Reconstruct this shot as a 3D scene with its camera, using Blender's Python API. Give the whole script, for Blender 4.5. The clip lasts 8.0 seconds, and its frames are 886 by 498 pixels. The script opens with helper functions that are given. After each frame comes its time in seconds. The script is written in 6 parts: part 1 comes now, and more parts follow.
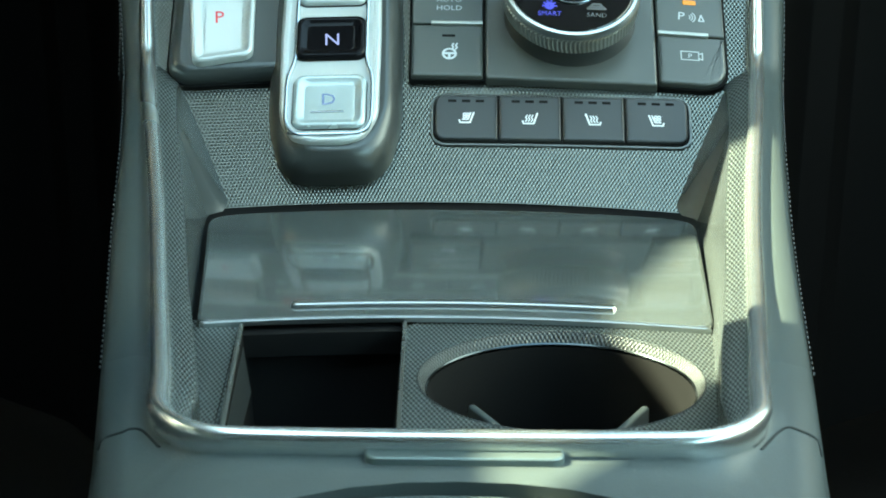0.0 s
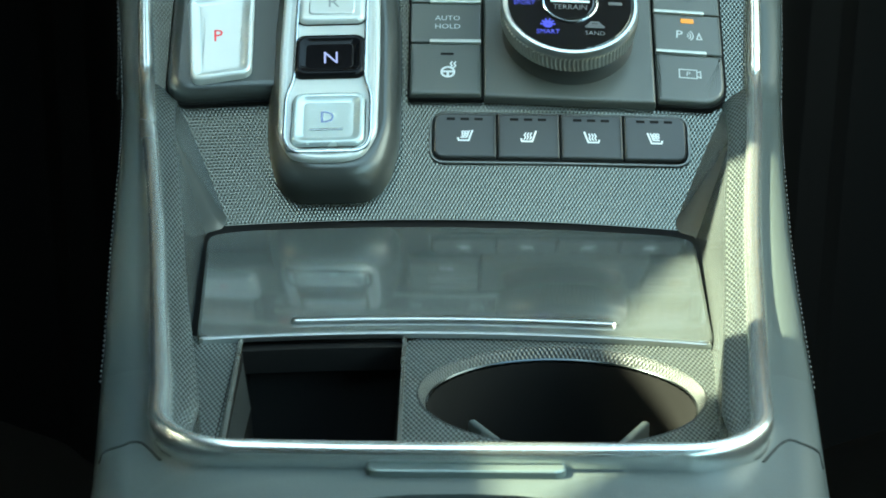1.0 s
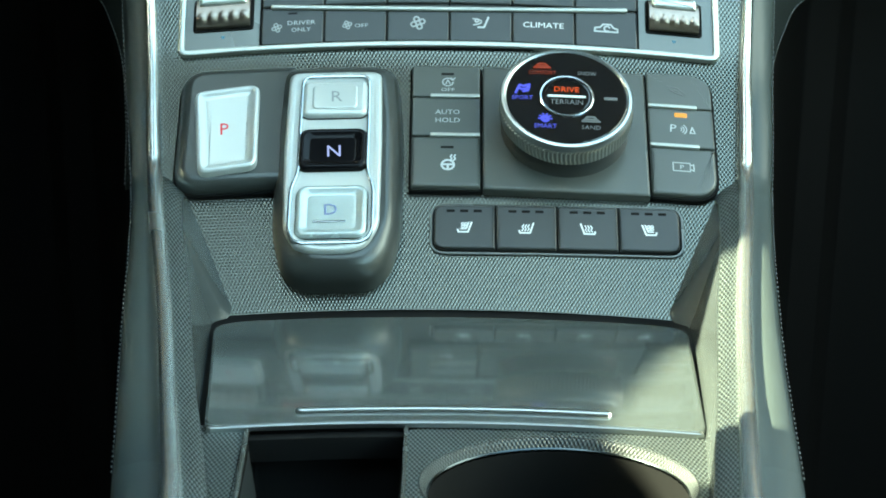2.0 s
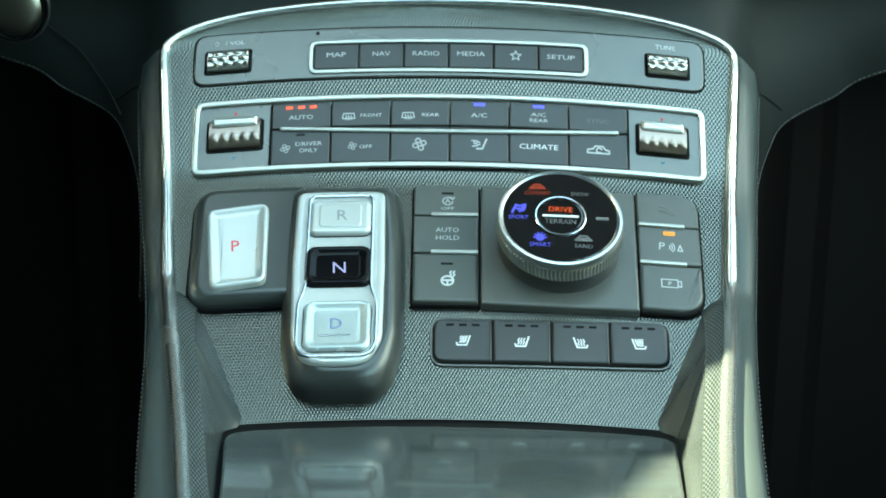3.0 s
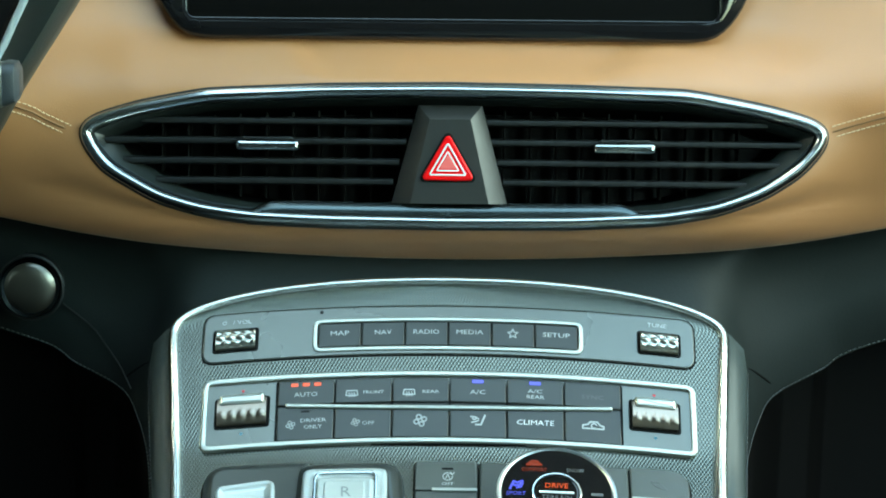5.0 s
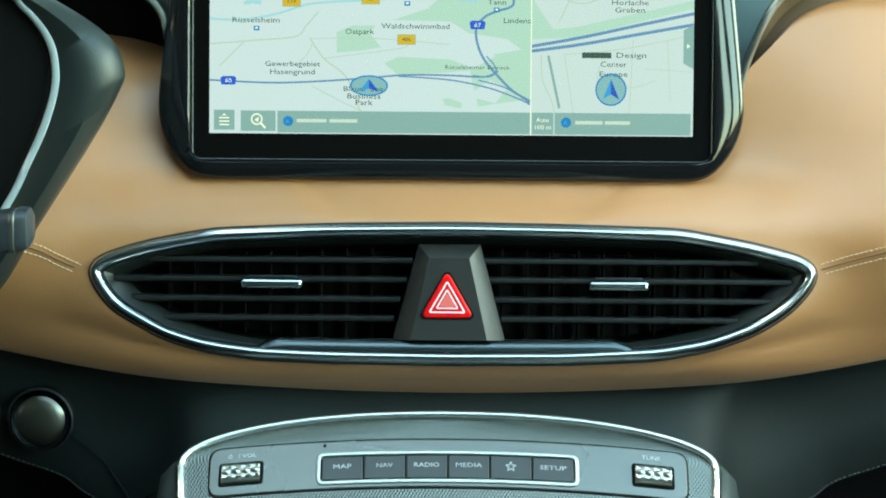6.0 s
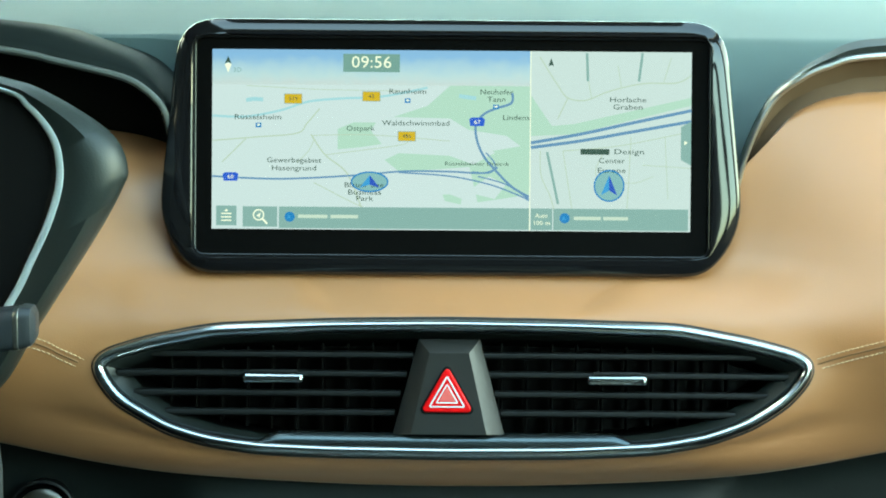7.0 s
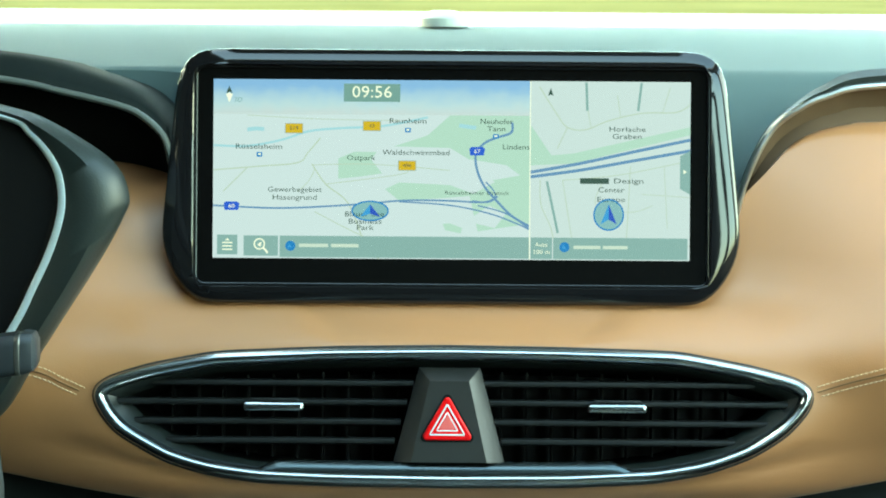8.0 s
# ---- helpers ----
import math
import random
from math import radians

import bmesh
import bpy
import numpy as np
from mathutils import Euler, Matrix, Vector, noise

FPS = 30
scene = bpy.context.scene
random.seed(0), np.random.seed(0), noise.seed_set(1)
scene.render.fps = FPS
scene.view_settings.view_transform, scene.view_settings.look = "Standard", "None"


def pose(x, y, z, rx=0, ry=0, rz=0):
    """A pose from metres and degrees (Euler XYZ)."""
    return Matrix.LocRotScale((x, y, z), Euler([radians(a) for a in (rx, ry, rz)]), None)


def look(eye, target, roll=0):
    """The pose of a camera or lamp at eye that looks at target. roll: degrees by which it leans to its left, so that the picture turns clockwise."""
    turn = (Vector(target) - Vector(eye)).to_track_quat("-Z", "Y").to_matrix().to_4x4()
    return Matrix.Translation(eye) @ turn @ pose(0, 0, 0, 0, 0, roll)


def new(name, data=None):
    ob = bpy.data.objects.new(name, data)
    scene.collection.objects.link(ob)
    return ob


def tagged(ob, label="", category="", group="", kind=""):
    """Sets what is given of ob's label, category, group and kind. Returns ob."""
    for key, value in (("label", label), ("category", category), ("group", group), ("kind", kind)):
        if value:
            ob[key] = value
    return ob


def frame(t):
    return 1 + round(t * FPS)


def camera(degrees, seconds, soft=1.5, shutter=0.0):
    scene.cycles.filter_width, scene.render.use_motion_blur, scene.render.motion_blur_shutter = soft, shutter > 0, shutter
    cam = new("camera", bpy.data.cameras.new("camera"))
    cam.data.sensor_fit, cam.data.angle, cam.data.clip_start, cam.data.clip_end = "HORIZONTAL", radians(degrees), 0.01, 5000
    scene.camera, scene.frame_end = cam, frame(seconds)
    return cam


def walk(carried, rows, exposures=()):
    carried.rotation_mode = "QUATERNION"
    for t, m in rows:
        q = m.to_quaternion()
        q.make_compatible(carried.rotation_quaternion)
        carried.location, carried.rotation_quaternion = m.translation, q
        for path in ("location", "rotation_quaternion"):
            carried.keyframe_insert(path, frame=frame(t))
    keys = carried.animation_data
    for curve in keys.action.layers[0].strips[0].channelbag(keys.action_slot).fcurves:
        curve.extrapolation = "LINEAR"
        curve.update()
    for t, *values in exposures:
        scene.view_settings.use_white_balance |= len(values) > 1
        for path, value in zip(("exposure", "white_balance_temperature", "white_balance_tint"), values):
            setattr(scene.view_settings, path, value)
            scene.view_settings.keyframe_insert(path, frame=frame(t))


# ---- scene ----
from mathutils.bvhtree import BVHTree

cam = camera(20.0, 8.0, 1.8)
cam.data.dof.use_dof = True
cam.data.dof.focus_distance = 1.05
cam.data.dof.aperture_fstop = 60.0
# seconds, place in metres, yaw, pitch, roll
ROWS = [
    (0.0, 0.0022, -1.1329, -0.0127, 0.376, -20.012, -0.420),
    (0.5, 0.0004, -1.1347, -0.0172, 0.245, -19.623, -0.416),
    (1.0, -0.0004, -1.1348, -0.0181, 0.192, -19.280, -0.436),
    (1.5, -0.0013, -1.1363, -0.0137, 0.142, -18.598, -0.459),
    (1.7, -0.0018, -1.1412, -0.0097, 0.128, -18.265, -0.474),
    (2.8, -0.0023, -1.2006, 0.0258, 0.180, -16.368, -0.698),
    (3.0, -0.0023, -1.2042, 0.0287, 0.171, -15.918, -0.690),
    (3.5, -0.0024, -1.2085, 0.0356, 0.151, -14.722, -0.654),
    (4.0, -0.0027, -1.2149, 0.0441, 0.131, -13.329, -0.621),
    (4.5, -0.0024, -1.2245, 0.0519, 0.140, -12.062, -0.592),
    (4.7, -0.0024, -1.2296, 0.0559, 0.145, -11.568, -0.582),
    (6.0, -0.0025, -1.2658, 0.1070, 0.122, -9.499, -0.436),
    (6.5, -0.0023, -1.2711, 0.1189, 0.137, -8.751, -0.437),
    (7.0, -0.0022, -1.2752, 0.1228, 0.137, -7.973, -0.430),
    (7.5, -0.0023, -1.2788, 0.1167, 0.125, -7.225, -0.411),
    (8.0, -0.0024, -1.2816, 0.1054, 0.124, -6.506, -0.415),
]
walk(cam, [(t, pose(x, y, z, 90 + pitch, roll, yaw)) for t, x, y, z, yaw, pitch, roll in ROWS],
     [(0.0, 4.33, 8200, -24), (8.0, 4.33, 8200, -24)])

# ---- light ----
SUN_FROM = Vector((-0.985, 0.17, 0.8)).normalized()
world = bpy.data.worlds.new("world")
scene.world = world
world.use_nodes = True
wn = world.node_tree.nodes
sky = wn.new("ShaderNodeTexSky")
sky.sky_type, sky.sun_disc = "NISHITA", False
sky.dust_density, sky.ozone_density = 2.2, 1.0
sky.sun_elevation = math.asin(SUN_FROM.z)
sky.sun_rotation = math.atan2(SUN_FROM.x, SUN_FROM.y)
wn["Background"].inputs[1].default_value = 0.15
world.node_tree.links.new(sky.outputs[0], wn["Background"].inputs[0])
sun = new("sun", bpy.data.lights.new("sun", "SUN"))
sun.data.energy, sun.data.angle, sun.data.color = 2.3, radians(0.53), (1.0, 0.94, 0.88)
sun.matrix_world = look(SUN_FROM * 3, (0, 0, 0))

# fill lamp added in the open passenger's window to brighten the right side
window_fill = new("window_fill", bpy.data.lights.new("window_fill", "AREA"))
window_fill.data.shape, window_fill.data.size, window_fill.data.size_y = "RECTANGLE", 0.95, 0.40
window_fill.data.energy, window_fill.data.color = 0.38, (1.0, 0.84, 0.66)
window_fill.matrix_world = look((0.80, -0.08, 0.22), (0, -0.08, 0.0))

# ---- materials ----
LIT = 0.0548  # strength of the screen and the small lamps


def material(name, colour, rough=0.5, metal=0.0, coat=0.0, spec=0.5):
    m = bpy.data.materials.new(name)
    m.use_nodes = True
    b = m.node_tree.nodes["Principled BSDF"]
    b.inputs["Base Color"].default_value = (*colour, 1)
    b.inputs["Roughness"].default_value = rough
    b.inputs["Metallic"].default_value = metal
    b.inputs["Coat Weight"].default_value = coat
    b.inputs["Coat Roughness"].default_value = 0.05
    b.inputs["Specular IOR Level"].default_value = spec
    return m


def grain(m, scale, bump, vary=0.15, rough_vary=0.1, coarse=9.0, dist=0.0004):
    """Fine relief and two scales of variation in tone and gloss, in metres."""
    nt = m.node_tree
    b = nt.nodes["Principled BSDF"]
    co = nt.nodes.new("ShaderNodeTexCoord")
    n1, n2 = nt.nodes.new("ShaderNodeTexNoise"), nt.nodes.new("ShaderNodeTexNoise")
    n1.inputs["Scale"].default_value, n2.inputs["Scale"].default_value = scale, coarse
    n1.inputs["Detail"].default_value, n2.inputs["Detail"].default_value = 2, 4
    for n in (n1, n2):
        nt.links.new(co.outputs["Object"], n.inputs["Vector"])
    base = b.inputs["Base Color"].default_value[:]
    mix = nt.nodes.new("ShaderNodeMix")
    mix.data_type = "RGBA"
    mix.inputs[6].default_value = tuple(c * (1 - vary) for c in base[:3]) + (1,)
    mix.inputs[7].default_value = tuple(min(1, c * (1 + vary)) for c in base[:3]) + (1,)
    nt.links.new(n2.outputs["Fac"], mix.inputs["Factor"])
    nt.links.new(mix.outputs[2], b.inputs["Base Color"])
    rr = nt.nodes.new("ShaderNodeMapRange")
    r0 = b.inputs["Roughness"].default_value
    rr.inputs["To Min"].default_value, rr.inputs["To Max"].default_value = max(0.02, r0 - rough_vary), min(1, r0 + rough_vary)
    nt.links.new(n2.outputs["Fac"], rr.inputs["Value"])
    nt.links.new(rr.outputs[0], b.inputs["Roughness"])
    if bump:
        bp = nt.nodes.new("ShaderNodeBump")
        bp.inputs["Strength"].default_value, bp.inputs["Distance"].default_value = bump, dist
        nt.links.new(n1.outputs["Fac"], bp.inputs["Height"])
        nt.links.new(bp.outputs[0], b.inputs["Normal"])
    return m


def hide(m, scale, bump, vary=0.06):
    """Leather: cell-shaped pores over a soft unevenness."""
    grain(m, scale * 0.2, 0.0, vary, 0.06, 14.0)
    nt = m.node_tree
    b = nt.nodes["Principled BSDF"]
    co = nt.nodes.new("ShaderNodeTexCoord")
    vo = nt.nodes.new("ShaderNodeTexVoronoi")
    vo.feature = "DISTANCE_TO_EDGE"
    vo.inputs["Scale"].default_value = scale
    nt.links.new(co.outputs["Object"], vo.inputs["Vector"])
    bp = nt.nodes.new("ShaderNodeBump")
    bp.inputs["Strength"].default_value, bp.inputs["Distance"].default_value = bump, 0.0004
    nt.links.new(vo.outputs["Distance"], bp.inputs["Height"])
    nt.links.new(bp.outputs[0], b.inputs["Normal"])
    return m


def weave(m, across, along, bump, depth=0.0004, dark=0.55):
    """A fine lattice of raised pips over the UV map, which is in metres."""
    nt = m.node_tree
    b = nt.nodes["Principled BSDF"]
    uv = nt.nodes.new("ShaderNodeUVMap")
    turn = nt.nodes.new("ShaderNodeMapping")
    turn.inputs["Rotation"].default_value = (0, 0, 0)
    turn.inputs["Scale"].default_value = (2 * math.pi / across, 2 * math.pi / along, 1)
    sep = nt.nodes.new("ShaderNodeSeparateXYZ")
    nt.links.new(uv.outputs[0], turn.inputs["Vector"])
    nt.links.new(turn.outputs[0], sep.inputs[0])
    waves = []
    for axis in (0, 1):
        s = nt.nodes.new("ShaderNodeMath")
        s.operation = "SINE"
        nt.links.new(sep.outputs[axis], s.inputs[0])
        waves.append(s)
    mul = nt.nodes.new("ShaderNodeMath")
    mul.operation = "MULTIPLY"
    nt.links.new(waves[0].outputs[0], mul.inputs[0])
    nt.links.new(waves[1].outputs[0], mul.inputs[1])
    bp = nt.nodes.new("ShaderNodeBump")
    bp.inputs["Strength"].default_value, bp.inputs["Distance"].default_value = bump, depth
    nt.links.new(mul.outputs[0], bp.inputs["Height"])
    nt.links.new(bp.outputs[0], b.inputs["Normal"])
    base = b.inputs["Base Color"].default_value[:]
    rng = nt.nodes.new("ShaderNodeMapRange")
    rng.inputs["From Min"].default_value, rng.inputs["From Max"].default_value = -0.6, 0.6
    nt.links.new(mul.outputs[0], rng.inputs["Value"])
    # shade between the pips is painted: base colour times dark in the hollows
    mix = nt.nodes.new("ShaderNodeMix")
    mix.data_type = "RGBA"
    mix.inputs[6].default_value = tuple(c * dark for c in base[:3]) + (1,)
    mix.inputs[7].default_value = base
    nt.links.new(rng.outputs[0], mix.inputs["Factor"])
    nt.links.new(mix.outputs[2], b.inputs["Base Color"])
    return m


def glow(name, colour, strength=1.0):
    m = bpy.data.materials.new(name)
    m.use_nodes = True
    b = m.node_tree.nodes["Principled BSDF"]
    b.inputs["Base Color"].default_value = (0.01, 0.01, 0.01, 1)
    b.inputs["Roughness"].default_value = 0.25
    b.inputs["Emission Color"].default_value = (*colour, 1)
    b.inputs["Emission Strength"].default_value = strength * LIT
    return m


LATTICE = weave(material("lattice_plastic", (0.215, 0.227, 0.200), 0.20, 0.85, 0.0), 0.00165, 0.0030, 1.0, 0.00006, 0.08)
PLATE = weave(material("coarse_lattice_plastic", (0.250, 0.290, 0.285), 0.28, 0.7, 0.0), 0.0017, 0.0046, 1.0, 0.00022, 0.12)
SATIN = grain(material("satin_grey_plastic", (0.136, 0.142, 0.131), 0.28, 0.6, 0, 0.8), 2500, 0.15, 0.12, 0.06)
KEYPAD = grain(material("button_plastic", (0.074, 0.081, 0.074), 0.36, 0, 0, 0.7), 2800, 0.12, 0.12, 0.05)
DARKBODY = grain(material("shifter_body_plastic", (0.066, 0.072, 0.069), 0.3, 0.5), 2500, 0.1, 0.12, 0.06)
DARKMETAL = grain(material("dark_satin_metal", (0.060, 0.074, 0.080), 0.22, 1.0), 1800, 0.04, 0.05, 0.05)
FLANK = grain(material("flank_vinyl", (0.0135, 0.018, 0.0170), 0.6, 0, 0, 0.3), 900, 0.2)
FRAME = grain(material("pale_satin_silver", (0.58, 0.59, 0.54), 0.38, 0.9), 1800, 0.04, 0.05, 0.05)
# KEYPAD's plastic with weaker reflections put in as a darker colour
KEYDARK = grain(material("dimmed_button_plastic", (0.036, 0.040, 0.040), 0.36), 2800, 0.12, 0.12, 0.05)
CREASE = grain(material("gloss_grey_facet", (0.062, 0.072, 0.072), 0.26, 0.2, 0, 0.8), 1800, 0.04, 0.08, 0.05)
SILVER = grain(material("satin_silver", (0.46, 0.48, 0.475), 0.3, 1.0), 1800, 0.04, 0.05, 0.05)
WHEELSILVER = grain(material("worn_silver_wheel", (0.56, 0.55, 0.50), 0.28, 1.0), 1800, 0.04, 0.06, 0.05)
WARMWHEEL = grain(material("warm_worn_silver", (0.36, 0.30, 0.255), 0.36, 1.0), 1800, 0.04, 0.06, 0.05)
CHROME = grain(material("bright_chrome", (0.50, 0.54, 0.57), 0.20, 1.0), 900, 0.02, 0.04, 0.04)
BRUSHED = grain(material("silver_painted_plastic", (0.52, 0.555, 0.545), 0.3, 0.35), 2600, 0.05, 0.05, 0.06)
# BRUSHED made darker and more teal: the drive button's shaded face in colour
SHADESILVER = grain(material("shaded_silver_paint", (0.46, 0.53, 0.53), 0.26, 0.45), 2600, 0.05, 0.05, 0.06)
RAIL = grain(material("satin_silver_rail", (0.70, 0.74, 0.735), 0.26, 0.94), 1800, 0.04, 0.05, 0.05)
NEUTRALBLACK = grain(material("deep_gloss_black", (0.005, 0.005, 0.006), 0.10, 0, 0, 0.12), 40, 0.0, 0.2, 0.03)
SLATBLACK = grain(material("slat_black", (0.0036, 0.0044, 0.0044), 0.5, 0, 0, 0.35), 1500, 0.2, 0.15, 0.08)
PIANO = grain(material("gloss_black", (0.008, 0.008, 0.009), 0.06, 0.0, 0.2), 40, 0.0, 0.2, 0.03)
LIDGLOSS = grain(material("gloss_dark_lid", (0.088, 0.102, 0.100), 0.13, 0.3, 0.8, 0.9), 40, 0.0, 0.1, 0.02)
BLACK = grain(material("black_plastic", (0.006, 0.0068, 0.0068), 0.45), 1500, 0.2, 0.15, 0.08)
# near black: shade of wells and hollows put in the colour; also joints, unlit lamps
VOID = material("shade_and_gap_black", (0.0022, 0.0022, 0.0022), 0.8, 0, 0, 0.2)
CARPET = grain(material("black_carpet", (0.006, 0.006, 0.006), 0.95, 0, 0, 0.1), 900, 0.6, 0.3, 0.03)
TAN = hide(material("tan_leather", (0.42, 0.188, 0.074), 0.40, 0, 0, 0.7), 900, 0.12)
leather = TAN.node_tree.nodes["Principled BSDF"]
leather.inputs["Sheen Weight"].default_value, leather.inputs["Sheen Roughness"].default_value = 0.22, 0.45
leather.inputs["Sheen Tint"].default_value = (0.92, 0.97, 1.0, 1)
TANSTITCH = grain(material("tan_thread", (0.62, 0.46, 0.28), 0.8), 900, 0.3)
GREYSTITCH = grain(material("grey_thread", (0.085, 0.09, 0.09), 0.8), 900, 0.3)
DASHTOP = hide(material("grey_green_soft_dash", (0.094, 0.132, 0.130), 0.8, 0, 0, 0.05), 700, 0.15, 0.05)
LEATHERGREY = hide(material("dark_grey_leather", (0.054, 0.067, 0.066), 0.45), 800, 0.15, 0.08)
SIDEGREY = hide(material("console_side_vinyl", (0.050, 0.063, 0.061), 0.45), 900, 0.1, 0.08)
RED = grain(material("red_gloss_plastic", (0.85, 0.006, 0.012), 0.15, 0, 0, 0.25), 60, 0, 0.08, 0.05)
REDLENS = grain(material("clear_red_lens", (0.85, 0.14, 0.13), 0.3), 60, 0, 0.1, 0.05)
WHITE = grain(material("white_print", (0.78, 0.8, 0.8), 0.5), 500, 0, 0.05)
GREYPRINT = grain(material("grey_print", (0.52, 0.54, 0.54), 0.5), 500, 0, 0.05)
DIMPRINT = grain(material("faint_print", (0.12, 0.12, 0.12), 0.4), 500, 0, 0.05)
REDPRINT = grain(material("red_print", (0.7, 0.03, 0.05), 0.5), 500, 0, 0.05)
LED_BLUE = glow("blue_led", (0.08, 0.10, 1.0), 1.25)
LED_ORANGE = glow("orange_led", (1.0, 0.11, 0.02), 1.0)
LED_AMBER = glow("amber_led", (1.0, 0.42, 0.04), 1.0)
LINING = grain(material("roof_lining", (0.10, 0.10, 0.095), 0.9), 300, 0.3, 0.1)
CABIN = grain(material("cabin_lining", (0.02, 0.02, 0.02), 0.8), 300, 0.3, 0.1)
# unseen sheet added on the driver's side: dim light seeps through it
SUNMASK = material("seeping_sun_mask", (0.05, 0.06, 0.065), 0.9, 0, 0, 0.1)
nt = SUNMASK.node_tree
seep, both = nt.nodes.new("ShaderNodeBsdfTranslucent"), nt.nodes.new("ShaderNodeAddShader")
seep.inputs["Color"].default_value = (0.024, 0.042, 0.050, 1)
nt.links.new(nt.nodes["Principled BSDF"].outputs[0], both.inputs[0])
nt.links.new(seep.outputs[0], both.inputs[1])
nt.links.new(both.outputs[0], nt.nodes["Material Output"].inputs["Surface"])
GLASS = material("clear_glass", (1, 1, 1), 0.0)
GLASS.node_tree.nodes["Principled BSDF"].inputs["Transmission Weight"].default_value = 1.0
GLASS.node_tree.nodes["Principled BSDF"].inputs["IOR"].default_value = 1.01
GRASS = grain(material("grass", (0.040, 0.042, 0.020), 0.9, 0, 0, 0.0), 30, 0.5, 0.4, 0.05, 0.2, 0.05)

# ---- building helpers ----


def thing(name, at, label, category, group="", kind=""):
    ob = new(name)
    ob.location = at
    return tagged(ob, label, category, group, kind)


def finish(name, bm, mat, sharp=35):
    """The mesh of bm, moved to its own middle, and that middle."""
    bmesh.ops.recalc_face_normals(bm, faces=bm.faces)
    lim = radians(sharp)
    for f in bm.faces:
        f.smooth = True
    for e in bm.edges:
        if len(e.link_faces) == 2 and e.calc_face_angle(0) > lim:
            e.smooth = False
    lo = Vector([min(v.co[i] for v in bm.verts) for i in range(3)])
    hi = Vector([max(v.co[i] for v in bm.verts) for i in range(3)])
    mid = (lo + hi) / 2
    for v in bm.verts:
        v.co -= mid
    me = bpy.data.meshes.new(name)
    bm.to_mesh(me)
    bm.free()
    me.materials.append(mat)
    return me, mid


def part(name, bm, mat, parent=None, label="", sharp=35):
    """One mesh object, under a thing or a part."""
    me, mid = finish(name, bm, mat, sharp)
    ob = new(name, me)
    if parent:
        ob.parent = parent
        base, up = Vector((0, 0, 0)), parent
        while up:
            base += up.location
            up = up.parent
        mid = mid - base
    ob.location = mid
    return tagged(ob, label)


def grid(fn, nu, nv, uv=None, close=False):
    """A sheet of nu x nv quads; fn takes two fractions."""
    bm = bmesh.new()
    lay = bm.loops.layers.uv.new("UVMap")
    rows = [[bm.verts.new(fn(i / nu, j / nv)) for i in range(nu + 1)] for j in range(nv + 1)]
    for j in range(nv):
        for i in range(nu):
            f = bm.faces.new((rows[j][i], rows[j][i + 1], rows[j + 1][i + 1], rows[j + 1][i]))
            if uv:
                for lp, (a, b) in zip(f.loops, ((i, j), (i + 1, j), (i + 1, j + 1), (i, j + 1))):
                    lp[lay].uv = uv(a / nu, b / nv)
    return bm


def thicken(bm, d):
    """Give an open sheet a back d behind it."""
    bmesh.ops.recalc_face_normals(bm, faces=bm.faces)
    bm.normal_update()
    bmesh.ops.solidify(bm, geom=bm.faces[:], thickness=d)
    return bm


def rings(loops, cap0=False, cap1=True, closed=True, uv=False):
    """Skin between rings of points of one length."""
    bm = bmesh.new()
    vs = [[bm.verts.new(p) for p in lp] for lp in loops]
    n = len(vs[0])
    for a, b in zip(vs, vs[1:]):
        for i in range(n if closed else n - 1):
            j = (i + 1) % n
            bm.faces.new((a[i], a[j], b[j], b[i]))
    for on, ring in ((cap0, vs[0]), (cap1, vs[-1])):
        if on:
            cap(bm, ring)
    return bm


def cap(bm, ring):
    """Close a ring with a ladder of quads, from its right end to its left."""
    n = len(ring)
    mid = sum((v.co for v in ring), Vector()) / n
    k = max(range(n), key=lambda i: ring[i].co.x + ring[i - 1].co.x - 0.5 * ((ring[i].co + ring[i - 1].co) / 2 - mid).yz.length)
    r = ring[k:] + ring[:k]
    i, j = 0, n - 1
    while j - i > 1:
        bm.faces.new((r[i], r[i + 1], r[j - 1], r[j]) if j - i > 2 else (r[i], r[i + 1], r[j]))
        i, j = i + 1, j - 1


def rrect(a0, b0, a1, b1, r, n=5, radii=None):
    """Outline of a rounded rectangle; radii for the corners (a1,b1), (a0,b1), (a0,b0), (a1,b0)."""
    out = []
    rs = radii or (r, r, r, r)
    for k, (ca, cb, q) in enumerate(((a1, b1, 0), (a0, b1, 90), (a0, b0, 180), (a1, b0, 270))):
        rk = rs[k]
        ca += rk if ca == a0 else -rk
        cb += rk if cb == b0 else -rk
        for i in range(n + 1):
            t = radians(q + 90 * i / n)
            out.append((ca + rk * math.cos(t), cb + rk * math.sin(t)))
    return out


def inset(loop, d):
    """An outline moved inwards by d."""
    out, n = [], len(loop)
    area = sum(loop[i][0] * loop[(i + 1) % n][1] - loop[(i + 1) % n][0] * loop[i][1] for i in range(n))
    sg = 1 if area > 0 else -1
    for i in range(n):
        p, q, r = loop[i - 1], loop[i], loop[(i + 1) % n]
        e1, e2 = Vector((q[0] - p[0], q[1] - p[1])), Vector((r[0] - q[0], r[1] - q[1]))
        if e1.length < 1e-7:
            e1 = e2
        if e2.length < 1e-7:
            e2 = e1
        nn = Vector((-e1.y, e1.x)).normalized() + Vector((-e2.y, e2.x)).normalized()
        nn = nn.normalized() if nn.length > 1e-6 else nn
        c = max(0.5, nn.dot(Vector((-e1.y, e1.x)).normalized()))
        out.append((q[0] + sg * nn.x * d / c, q[1] + sg * nn.y * d / c))
    return out


